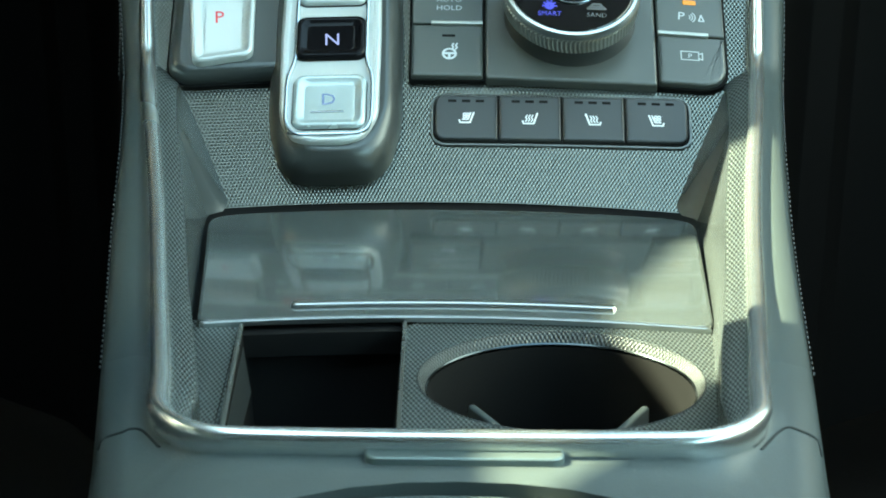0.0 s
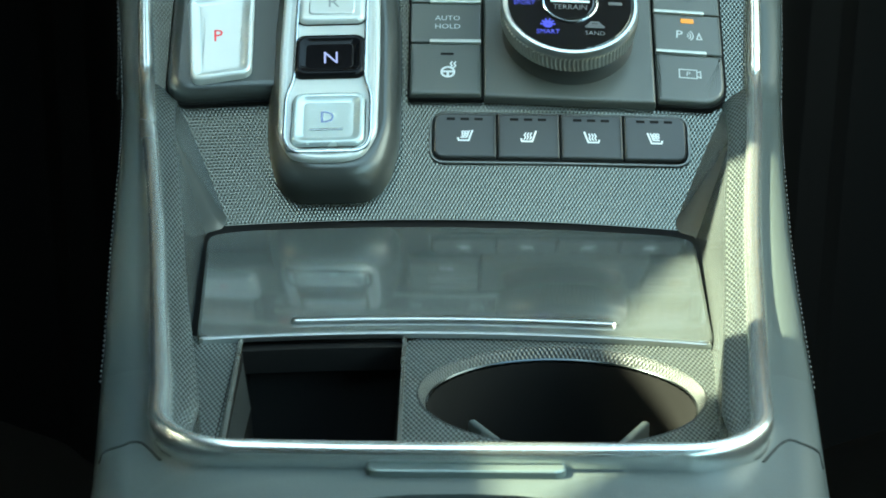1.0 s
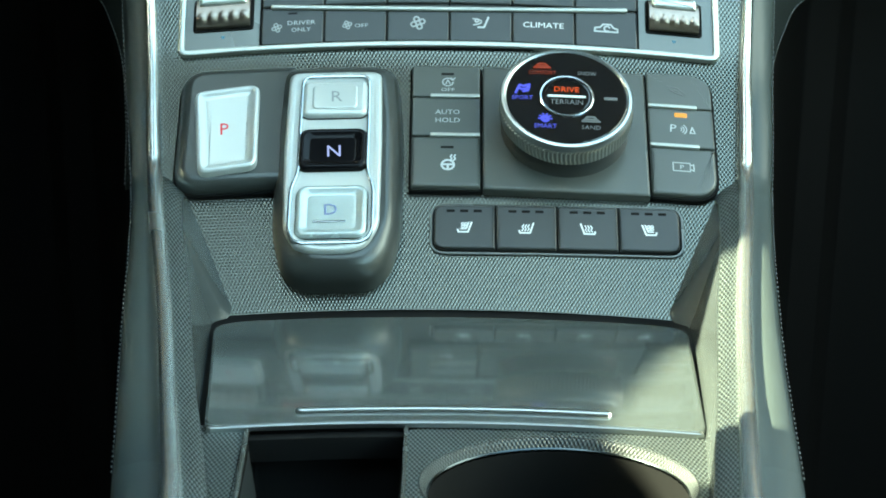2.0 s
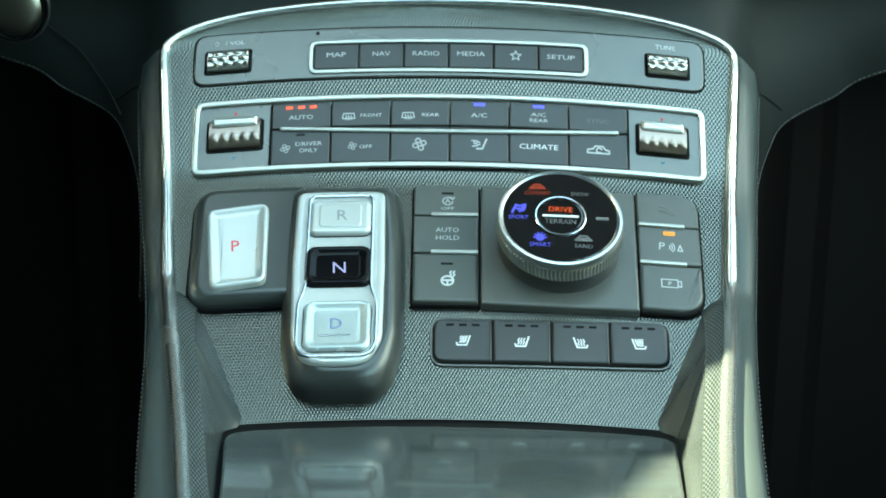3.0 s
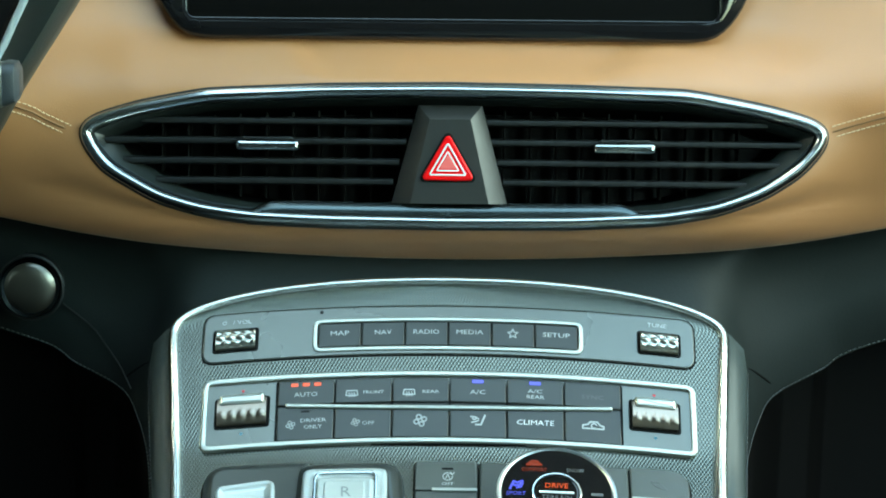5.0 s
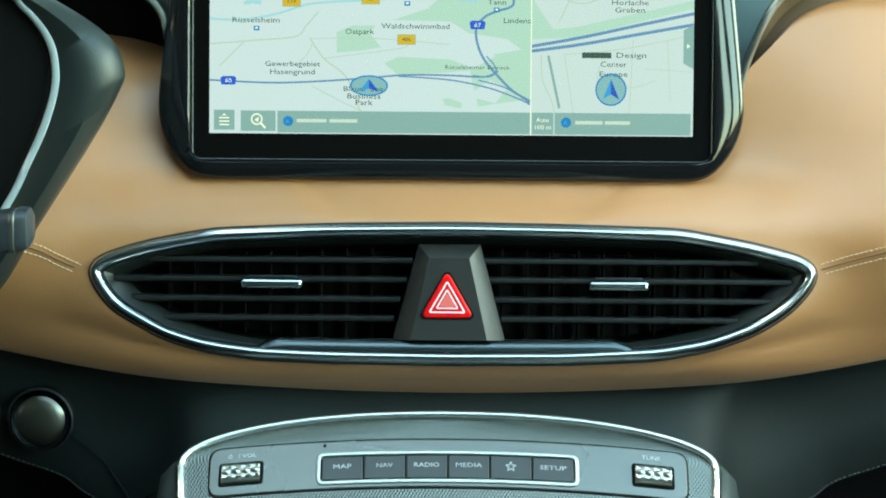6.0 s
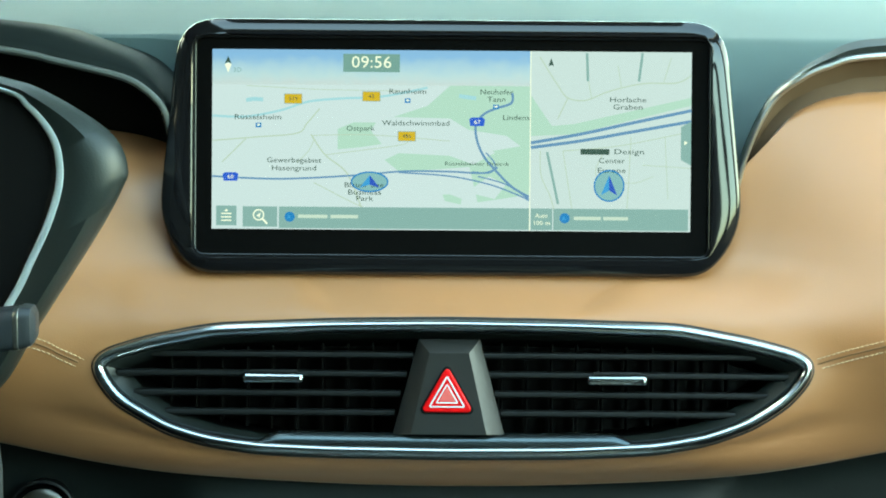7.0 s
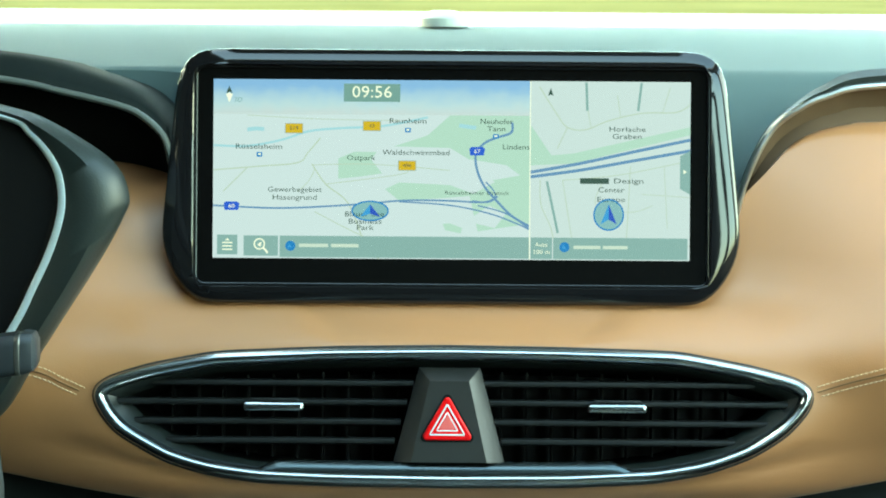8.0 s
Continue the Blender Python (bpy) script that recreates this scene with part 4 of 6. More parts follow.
RH = rail_half()
RL = [Vector((2 * X0 * smooth((-0.03 - p.y) / 0.2) - p.x + interp(-p.y, (0.2, 0.25, 0.34, 0.425, 0.466), (0, 0.0012, 0.0037, 0.0056, 0.0056)) * min(1.0, p.x / 0.05), p.y, p.z)) for p in RH]
LOOP = RH + [Vector((X0, -0.4675, -0.3138))] + list(reversed(RL[1:]))


def rail_up(i):
    p = LOOP[i]
    k = smooth((-0.12 - p.y) / 0.08)
    return Vector((0, -0.72, 0.7)) * (1 - k) + Vector((0, -0.12, 1)) * k


RAILSEC = [(-0.0026, -0.004), (-0.0026, 0.0012), (-0.0018, 0.0024), (-0.0006, 0.0029), (0.0008, 0.0027), (0.0020, 0.0018), (0.0027, 0.0004), (0.0028, -0.004)]
part("surround_strip", sweep(LOOP, RAILSEC, rail_up, True, lambda i: (0.74 + 0.46 * smooth((-0.04 - LOOP[i].y) / 0.10) - 0.2 * smooth((-0.30 - LOOP[i].y) / 0.14) + 0.4 * smooth((-0.30 - LOOP[i].y) / 0.14), -0.0016 * smooth((-0.30 - LOOP[i].y) / 0.14))), RAIL, console, "rounded satin silver surround strip", 50)

# a flat ledge along the surround, and the walls from it down to the recess
def floor_z(y):
    return interp(y, (-0.4675, -0.3079, -0.1974, -0.1478, -0.0886), (-0.3345, -0.3414, -0.3372, -0.2985, -0.2590))


def foot_x(y):
    return interp(-y, (0.1478, 0.1975, 0.200, 0.2043, 0.3079, 0.392, 0.455), (0.1112, 0.0868, 0.0920, 0.0962, 0.0918, 0.0855, 0.0800))


for sgn, rail in ((1, RH), (-1, RL)):
    fine = [p.lerp(q, k / 6) for p, q in zip(rail, rail[1:]) for k in range(6)]
    pts = [p for p in fine if -0.4672 < p.y < -0.1470]
    flat_rows, wall_rows = [], []
    for i, p in enumerate(pts):
        d = pts[min(i + 1, len(pts) - 1)] - pts[max(i - 1, 0)]
        inward = Vector((-sgn * abs(d.y), abs(d.x) * 1.0, 0)).normalized()
        corner = smooth((-0.40 - p.y) / 0.045)
        wide = interp(-p.y, (0.1478, 0.165, 0.2, 0.43, 0.466), (0.0100, 0.0085, 0.0072, 0.0072, 0.0030))
        top = p + inward * 0.0022 + Vector((0, 0, -0.0006))
        edge = p + inward * (0.0024 + wide)
        edge.z = p.z - interp(-p.y, (0.1478, 0.165, 0.2), (0.0078, 0.0042, 0.0026))
        far = edge + inward * 0.0020
        fx = min(foot_x(p.y), abs(edge.x - X0) - 0.0004)
        foot = Vector((X0 + sgn * fx, p.y, 0)).lerp(far, corner)
        foot.z = floor_z(foot.y) - 0.0005
        lip = edge + inward * 0.0005 + Vector((0, 0, -0.0009))
        near = lip.lerp(foot, 0.86) + Vector((sgn * 0.0006, 0, 0))
        flat_rows.append([top, top.lerp(edge, 0.5) + Vector((0, 0, 0.0004)), edge, lip])
        wall_rows.append([lip, near, foot])
    run = [0.0]
    for p, q in zip(pts, pts[1:]):
        run.append(run[-1] + (q - p).length)
    n_row = len(pts) - 1
    for name, rows, mat, label in (("ledge", flat_rows, PLATE, "lattice-textured flat ledge"), ("inner_wall", wall_rows, CREASE, "steep glossy inner wall")):
        m = len(rows[0]) - 1
        bm = grid(lambda a, b: rows[int(round(b * n_row))][int(round(a * m))], m, n_row, lambda a, b: (0.0042 * a * m, run[int(round(b * n_row))]))
        part(name, bm, mat, console, label, 70)

# dark slot between the sloping panel and the storage lid
part("slot", grid(lambda a, b: prof((2 * a - 1) * 0.098, S1 - 0.004, -0.0025).lerp(on_lid((2 * a - 1) * 0.098, 0.014, -0.004), b), 24, 2), VOID, console, "dark slot above the storage lid", 60)

# outer sides, wrapped in vinyl
def sil(y):
    """Half the console's outer width."""
    return interp(-y, (0.03, 0.06, 0.10, 0.13, 0.16, 0.19, 0.22, 0.25, 0.29, 0.34, 0.384, 0.46, 0.54), (0.1475, 0.1447, 0.1398, 0.1362, 0.1325, 0.1292, 0.1265, 0.1243, 0.1212, 0.1172, 0.1138, 0.1090, 0.1045))


def drift(y):
    """The console's middle line leans a little to the passenger's side at the rear."""
    return interp(-y, (0.29, 0.384, 0.46), (0, 0.0018, 0.0030))


for sgn, rail in ((1, RH), (-1, RL)):
    path = [p for p in rail if p.y > -0.41][20:]
    lvo = []
    for p in path:
        k = smooth((-0.05 - p.y) / 0.1)
        out = Vector((sgn, 0, 0))
        w = sgn * sil(p.y) + X0 * k + drift(p.y)
        fall = interp(-p.y, (0.05, 0.11, 0.20, 0.33, 0.41), (0.024, 0.0100, 0.0044, 0.0044, 0.0100))
        zs = p.z - fall
        up = interp(-p.y, (0.12, 0.18, 0.35, 0.395), (0, 0.0018, 0.0018, 0))
        lvo.append([p + out * 0.0026 + Vector((0, 0, up - 0.001)), p + out * 0.0034 + Vector((0, 0, 1.5 * up - 0.0028)), Vector((p.x * 0.55 + w * 0.45, p.y, p.z + 0.7 * up - 0.17 * fall - 0.0008)), Vector((w - sgn * 0.0022, p.y, p.z + 0.9 * up - 0.5 * fall)),
                    Vector((w, p.y, zs)), Vector((w - sgn * 0.002, p.y + 0.002, zs - 0.02)), Vector((w - sgn * 0.003, p.y + 0.004, -0.62))])
    part("side_panel", rings(lvo, closed=False, cap1=False), SIDEGREY, console, "dark grey vinyl side", 60)
    stitches([r[4].lerp(q[4], k / 8) + Vector((sgn * 0.0001, 0, 0.001)) for r, q in zip(lvo, lvo[1:]) for k in range(8)], 0.0022, 0.0016, 0.00025, (sgn, 0, 0.3), GREYSTITCH, console)

# ---- armrest end behind the surround ----
arm = thing("armrest_box", (0, -0.6, -0.62), "dark grey leather armrest box with a curved front edge", "armrest")


def shoulder():
    """Leather between the surround's front and the armrest."""
    inn = [p for p in RH if p.y < -0.385] + [Vector((X0, -0.4675, -0.3138))] + [p for p in reversed(RL) if p.y < -0.385]
    n = len(inn)
    lv = []
    for i, p in enumerate(inn):
        t = i / (n - 1)
        e = abs(2 * t - 1)
        sg = 1 if t < 0.5 else -1
        if e > 0.45:
            y = interp(e, (0.45, 1), (-0.545, -0.400))
            q = Vector((X0 + drift(y) + sg * sil(y), y, interp(e, (0.45, 0.8, 1), (-0.3380, -0.3320, p.z - 0.0093))))
        else:
            q = Vector((X0 + 0.003 + (1 - 2 * t) / 0.45 * sil(-0.54), -0.4875 - 0.0575 * (e / 0.45) ** 2.2, -0.3178 - 0.0202 * (e / 0.45) ** 4))
        a = Vector((p.x, p.y, p.z - 0.0015 - 0.0014 * smooth((-0.40 - p.y) / 0.03)))
        c = a.lerp(q, 0.5)
        f = smooth((e - 0.6) / 0.4)
        plain = [a, a.lerp(q, 0.12) + Vector((0, 0, -0.0006)), Vector((c.x, c.y, a.z * 0.8 + q.z * 0.2)), Vector((*a.lerp(q, 0.8).xy, a.z * 0.55 + q.z * 0.45))]
        joint = [p + Vector((sg * 0.0026, 0, -0.001)), p + Vector((sg * 0.0034, 0, -0.0028)), Vector((p.x * 0.55 + q.x * 0.45, p.y * 0.55 + q.y * 0.45, p.z - 0.0024)), Vector((q.x - sg * 0.0022, q.y, p.z - 0.00465))]
        lv.append([u.lerp(v, f) for u, v in zip(plain, joint)] + [q, q + Vector((-sg * 0.002, 0, -0.02)), q + Vector((-sg * 0.004, 0, -0.28))])
    return rings(lv, closed=False, cap1=False)


band_ob = part("front_band", shoulder(), LEATHERGREY, arm, "dark grey leather band", 60)


def arm_top(a, b):
    x = X0 + (2 * a - 1) * 0.106
    e = abs(2 * a - 1)
    y = -0.4900 - 0.0595 * e ** 2.2 - interp(b, (0, 0.05, 0.12, 1), (0, 0.001, 0.006, 0.28))
    z = -0.3240 + interp(b, (0, 0.05, 0.12, 0.3, 1), (-0.012, 0.002, 0.0065, 0.010, 0.012)) - 0.03 * smooth((e - 0.8) / 0.2) ** 2
    return Vector((x, y, z))


part("armrest_lid", thicken(grid(arm_top, 40, 24), -0.006), LEATHERGREY, arm, "padded leather lid", 60)
part("gap", grid(lambda a, b: Vector((X0 + (2 * a - 1) * 0.104, -0.484 - 0.058 * abs(2 * a - 1) ** 2.2 - 0.02 * b, -0.3255 - 0.03 * smooth((abs(2 * a - 1) - 0.8) / 0.2) ** 2)), 30, 2), VOID, arm, "dark gap before the lid")
part("box_body", rings([[Vector((X0 + sx * 0.098, y, z)) for sx, y in ((-1, -0.46), (1, -0.46), (1, -0.78), (-1, -0.78))] for z in (-0.62, -0.348)], cap0=True), SIDEGREY, arm, "dark box body")
lay_on = BVHTree.FromPolygons([v.co + band_ob.location + arm.location for v in band_ob.data.vertices], [p.vertices for p in band_ob.data.polygons])
for pts in ([(0.0935, -0.4600), (0.1010, -0.4485), (0.1072, -0.4477), (0.1106, -0.4489), (0.1124, -0.452)],
            [(-0.0830, -0.4620), (-0.0895, -0.4524), (-0.0954, -0.4529), (-0.0997, -0.4530), (-0.1020, -0.455)]):
    line = [lay_on.ray_cast(Vector((p.x, p.y, 0)), Vector((0, 0, -1)))[0] for p in spline([(a, b, 0) for a, b in pts], 8)]
    part("seam", sweep([p + Vector((0, 0, 0.0001)) for p in line if p], oval(0.0005, 0.0004, 6), lambda i: (0, -0.3, 1)), FLANK, arm, "sewn seam across the leather band")
part("latch", slab(plane(-0.4690, -0.3163, -4), rrect(-0.0225, 0.0010, 0.0350, 0.0096, 0.0036, 5), -0.008, 0.0009, 0.0008), grain(material("grey_green_latch", (0.16, 0.20, 0.195), 0.3, 0.6), 1800, 0.04), arm, "slim grey-green latch bar")

# ---- storage lid ----
lid = thing("storage_lid", (0, -0.24, -0.345), "glossy dark sliding storage lid with a silver grip", "lid")
def lid_loop(d):
    return soften(resample([(-0.0800 + d, 0.0068 + d), (0.0850 - d, 0.0068 + d), (0.0945 - d, 0.0090 + d), (0.0962 - d, 0.0120), (0.0942 - d, 0.1085 - d), (0.0930 - d, 0.1110 - d), (-0.0860 + d, 0.1110 - d), (-0.0872 + d, 0.1085 - d), (-0.0920 + d, 0.0120), (-0.0903 + d, 0.0090 + d)], 200), 2)


part("panel", slab(on_lid, lid_loop(0.0), 0.0004, 0.003, 0.0012), LIDGLOSS, lid, "gloss dark panel")
part("front_edge", slab(on_lid, resample(rrect(-0.0862, 0.1092, 0.0932, 0.1118, 0.0008, 3), 120), 0.0006, 0.0027, 0.0006), SILVER, lid, "thin silver front edge")
part("grip", slab(on_lid, resample(rrect(-0.0548, 0.0995, 0.0606, 0.1032, 0.0014, 4), 120), 0.002, 0.0046, 0.0012), SILVER, lid, "slim raised silver grip")
part("slot", slab(on_lid, lid_loop(-0.0045), -0.010, -0.0012, 0.0003), VOID, lid, "dark slot round the lid")

# ---- cup holder insert ----
insert = thing("cup_holder_insert", (0, -0.35, -0.40), "lattice-textured insert with a tray and a round cup holder", "cup holder")
CU, CS = 0.0388, 0.0565
E0, E1 = 0.0, 0.1515


def strip(u0, u1, s0, s1, nu=6, ns=20):
    return grid(lambda a, b: on_cup(u0 + (u1 - u0) * a, s0 + (s1 - s0) * b, 0), nu, ns, lambda a, b: (u0 + (u1 - u0) * a, s0 + (s1 - s0) * b))


# plate round the cup: from the hole out to a rectangle
def square_to(k, n=72):
    out = []
    for i in range(n):
        t = 2 * math.pi * i / n
        c, s = math.cos(t), math.sin(t)
        ax = (0.0960 - CU) if c > 0 else (CU + 0.0138)
        ay = (E1 - CS) if s > 0 else (CS - E0)
        m = min(ax / max(abs(c), 1e-6), ay / max(abs(s), 1e-6))
        r = 0.0481 + (m - 0.0481) * k
        out.append((CU + r * c, CS + r * s))
    return out


bm = bmesh.new()
uvl = bm.loops.layers.uv.new("UVMap")
lay_rows = [square_to(k) for k in (0, 0.25, 0.5, 0.75, 1)]
vv = [[bm.verts.new(on_cup(a, b, 0)) for a, b in r] for r in lay_rows]
for j in range(4):
    for i in range(72):
        q = ((j, i), (j, (i + 1) % 72), (j + 1, (i + 1) % 72), (j + 1, i))
        f = bm.faces.new([vv[a][b] for a, b in q])
        for lp, (a, b) in zip(f.loops, q):
            lp[uvl].uv = lay_rows[a][b]
part("plate", bm, PLATE, insert, "lattice-textured plate", 60)
part("plate", strip(-0.0925, -0.0712, E0, E1), PLATE, insert, "lattice-textured plate", 60)
bm = bmesh.new()
uvl = bm.loops.layers.uv.new("UVMap")
prf = [(0.0482, 0.0), (0.0476, 0.0003), (0.0470, -0.0004), (0.0460, -0.0021), (0.0452, -0.0036)]
vv = [[bm.verts.new(on_cup(CU + r * math.cos(2 * math.pi * i / 96), CS + r * math.sin(2 * math.pi * i / 96), h)) for i in range(96)] for r, h in prf]
for j in range(4):
    for i in range(96):
        f = bm.faces.new((vv[j][i], vv[j][(i + 1) % 96], vv[j + 1][(i + 1) % 96], vv[j + 1][i]))
        for lp, (a, b) in zip(f.loops, ((j, i), (j, i + 1), (j + 1, i + 1), (j + 1, i))):
            lp[uvl].uv = (b * 0.0032, a * 0.0020)
part("cup_rim", bm, weave(material("rim_lattice_plastic", (0.085, 0.098, 0.098), 0.38, 0.3), 0.0017, 0.0030, 1.0, 0.0002, 0.2), insert, "lattice-textured rounded rim", 60)
part("rim_line", lathe(on_cup, CU, CS, ((0.0454, -0.0046), (0.0454, -0.0036), (0.0450, -0.0032), (0.0446, -0.0036), (0.0446, -0.0046)), 72, cap1=False), DARKMETAL, insert, "thin silver rim line")
# the well's shade is in its colour
part("cup_well", lathe(on_cup, CU, CS, ((0.0447, -0.0040), (0.0438, -0.010), (0.0410, -0.062), (0.0395, -0.066)), 60), VOID, insert, "cup well painted near black for shade")
for k, (u, s, t) in enumerate(((0.0098, 0.053, 25), (0.0668, 0.053, -25))):
    tt = radians(t)
    d = Vector((math.sin(tt), math.cos(tt)))
    o = []
    for p, q in rrect(-0.0015, -0.002, 0.0015, 0.026, 0.0012, 3):
        o.append((u + p * d.y + q * d.x, s - p * d.x + q * d.y))
    tab = part("cup_tab", slab(on_cup, o, -0.022, -0.0110, 0.0012), grain(material("grey_rubber", (0.07, 0.085, 0.085), 0.35), 900, 0.1), insert, "grey spring tab")
# left tray
TRY = rrect(-0.0712, 0.0005, -0.0146, 0.1510, 0.003, 3)
# tray's inner shade comes from the near-black colour
part("tray_well", rings([[on_cup(a, b, n) for a, b in inset(TRY, d)] for d, n in ((-0.0012, 0.0002), (0.0, -0.0006), (0.0005, -0.003), (0.004, -0.045), (0.008, -0.05))]), VOID, insert, "deep tray painted near black for shade")
part("tray_edge", sweep([on_cup(-0.0718 + 0.0030 * k / 10, E0 + (E1 - E0) * k / 10, 0.0004) for k in range(11)], oval(0.0010, 0.0008, 8), lambda i: (0, 0, 1)), SATIN, insert, "smooth tray edge")
part("tray_edge", sweep([on_cup(-0.0142, E0 + (E1 - E0) * k / 10, 0.0004) for k in range(11)], oval(0.0008, 0.0006, 8), lambda i: (0, 0, 1)), SATIN, insert, "smooth tray edge")
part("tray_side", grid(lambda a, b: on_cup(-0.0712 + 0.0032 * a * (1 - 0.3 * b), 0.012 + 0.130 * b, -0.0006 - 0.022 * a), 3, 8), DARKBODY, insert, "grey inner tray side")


# ---- controls ----
def key(parent, mapf, o, n0, n1, mat=None, name="button", label="", bevel=0.0007):
    return part(name, slab(mapf, o, n0, n1, bevel), mat or KEYPAD, parent, label)


def icon(mapf, a, b, n, kind, k, mat, parent):
    """Small printed symbols; k: half their size."""
    def st(pts, w=0.16, closed=False):
        return stroke(mapf, [(a + x * k, b - y * k) for x, y in pts], 1.1 * w * k, n - 0.00005, n + 0.00006, closed)
    def arc(cx, cy, r, t0, t1, m=10):
        return [(cx + r * math.cos(radians(t0 + (t1 - t0) * i / m)), cy + r * math.sin(radians(t0 + (t1 - t0) * i / m))) for i in range(m + 1)]
    if kind == "seat_fan":
        bms = [st([(0.9, 0.9), (0.45, -0.55), (-0.75, -0.55), (-0.85, -0.2)], 0.2), st([(0.55, 0.9), (0.2, -0.1), (-0.5, -0.1)], 0.16)] + [st(arc(0.0 + 0.28 * math.cos(radians(q)), 0.45 + 0.28 * math.sin(radians(q)), 0.18, 0, 330, 6), 0.14) for q in (45, 135, 225, 315)]
    elif kind == "seat_fan_m":
        bms = [st([(-0.9, 0.9), (-0.45, -0.55), (0.75, -0.55), (0.85, -0.2)], 0.2), st([(-0.55, 0.9), (-0.2, -0.1), (0.5, -0.1)], 0.16)] + [st(arc(0.1 + 0.28 * math.cos(radians(q)), 0.5 + 0.28 * math.sin(radians(q)), 0.18, 0, 330, 6), 0.14) for q in (45, 135, 225, 315)]
    elif kind == "seat_heat":
        bms = [st([(0.9, 0.9), (0.45, -0.6), (-0.8, -0.6), (-0.9, -0.25)], 0.2)] + [st([(x - 0.1, -0.3), (x + 0.08, 0.0), (x - 0.06, 0.3), (x + 0.12, 0.65)], 0.14) for x in (-0.45, -0.1, 0.25)]
    elif kind == "seat_heat_m":
        bms = [st([(-0.9, 0.9), (-0.45, -0.6), (0.8, -0.6), (0.9, -0.25)], 0.2)] + [st([(x + 0.1, -0.3), (x - 0.08, 0.0), (x + 0.06, 0.3), (x - 0.12, 0.65)], 0.14) for x in (0.45, 0.1, -0.25)]
    elif kind == "fan":
        bms = [st(arc(0.52 * math.cos(radians(q)), 0.52 * math.sin(radians(q)), 0.30, q - 180, q + 170, 11), 0.17) for q in (20, 110, 200, 290)]
    elif kind == "person_air":
        bms = [st([(0.9, 0.8), (0.4, -0.5), (-0.3, -0.5)], 0.2), st(arc(-0.45, 0.35, 0.2, 0, 340, 7), 0.15), st([(-0.9, 0.6), (-0.3, 0.55), (0.1, 0.3)], 0.14), st([(-0.8, -0.2), (-0.3, -0.1), (0.1, 0.1)], 0.14)]
    elif kind == "wheel":
        bms = [st(arc(0, -0.2, 0.62, 0, 360, 16), 0.2), st([(-0.6, -0.15), (0.6, -0.15)], 0.22), st([(0, -0.15), (0, -0.75)], 0.22)] + [st([(x - 0.08, 0.35), (x + 0.1, 0.6), (x - 0.04, 0.85), (x + 0.1, 1.1)], 0.14) for x in (0.3, 0.65)]
    elif kind == "defrost":
        bms = [st([(-0.8, 0.45), (-0.95, -0.4), (0.95, -0.4), (0.8, 0.45)], 0.15, True)] + [st([(x, -0.7), (x + 0.1, -0.3), (x - 0.05, 0.1)], 0.12) for x in (-0.4, 0, 0.4)]
    elif kind == "car":
        bms = [st([(-1.2, -0.3), (-1.15, 0.1), (-0.6, 0.2), (-0.3, 0.55), (0.5, 0.55), (0.8, 0.15), (1.2, 0.05), (1.2, -0.3)], 0.16, True), st(arc(0.1, 0.05, 0.3, 20, 300, 8), 0.14)]
    elif kind == "star":
        bms = [st([((1.0 if i % 2 == 0 else 0.45) * math.sin(math.pi * i / 5), (1.0 if i % 2 == 0 else 0.45) * math.cos(math.pi * i / 5)) for i in range(10)], 0.18, True)]
    elif kind == "power":
        bms = [st(arc(0, 0, 0.7, 125, 415, 12), 0.18), st([(0, 0.2), (0, 1.0)], 0.2)]
    elif kind == "stop":
        bms = [st(arc(0, 0, 0.8, 30, 360, 14), 0.16), st([(-0.35, -0.4), (0, 0.45), (0.35, -0.4)], 0.14), st([(0.5, 0.9), (0.8, 0.4), (1.1, 0.9)], 0.14)]
    elif kind == "hill":
        bms = [st([(-1, 0.7), (0.2, 0.5), (1.1, -0.6)], 0.14), st([(-0.8, 0.2), (0.1, 0.1), (0.7, -0.6), (-0.4, -0.1)], 0.14, True)]
    elif kind == "camera":
        bms = [st([(-1.2, 0.7), (0.9, 0.7), (0.9, -0.6), (-1.2, -0.6)], 0.13, True), st([(0.9, 0.35), (1.35, 0.55), (1.35, -0.5), (0.9, -0.25)], 0.13, True)]
    elif kind == "down":
        bms = [st([(-0.5, 0.3), (0, -0.4), (0.5, 0.3)], 0.5, True)]
    elif kind == "flag":
        bms = [st([(-0.8, -0.6), (-0.3, 0.7), (0.2, 0.5), (0.9, 0.8), (0.6, 0.1), (0, 0), (-0.5, 0.2)], 0.3), st([(0.1, -0.4), (0.7, -0.2), (0.9, 0.4)], 0.25)]
    elif kind == "sun":
        bms = [st(arc(0, -0.1, 0.38, 0, 360, 10), 0.5)] + [st([(0.6 * math.cos(radians(q)), -0.1 + 0.6 * math.sin(radians(q))), (0.95 * math.cos(radians(q)), -0.1 + 0.95 * math.sin(radians(q)))], 0.2) for q in range(0, 181, 36)]
    elif kind == "car_front":
        bms = [st([(-1.3, -0.3), (-0.9, 0.1), (-0.5, 0.6), (0.5, 0.6), (0.9, 0.1), (1.3, -0.3)], 0.3, True), st([(-0.8, 0.1), (0.8, 0.1)], 0.3)]
    elif kind == "beep":
        bms = [st(arc(-0.6, 0.0, 0.35 + 0.35 * q, -50, 50, 5), 0.14) for q in range(3)] + [st([(0.9, -0.6), (1.25, 0.5), (1.6, -0.6)], 0.16, True)]
    return part("symbol", merge(*bms), mat, parent)


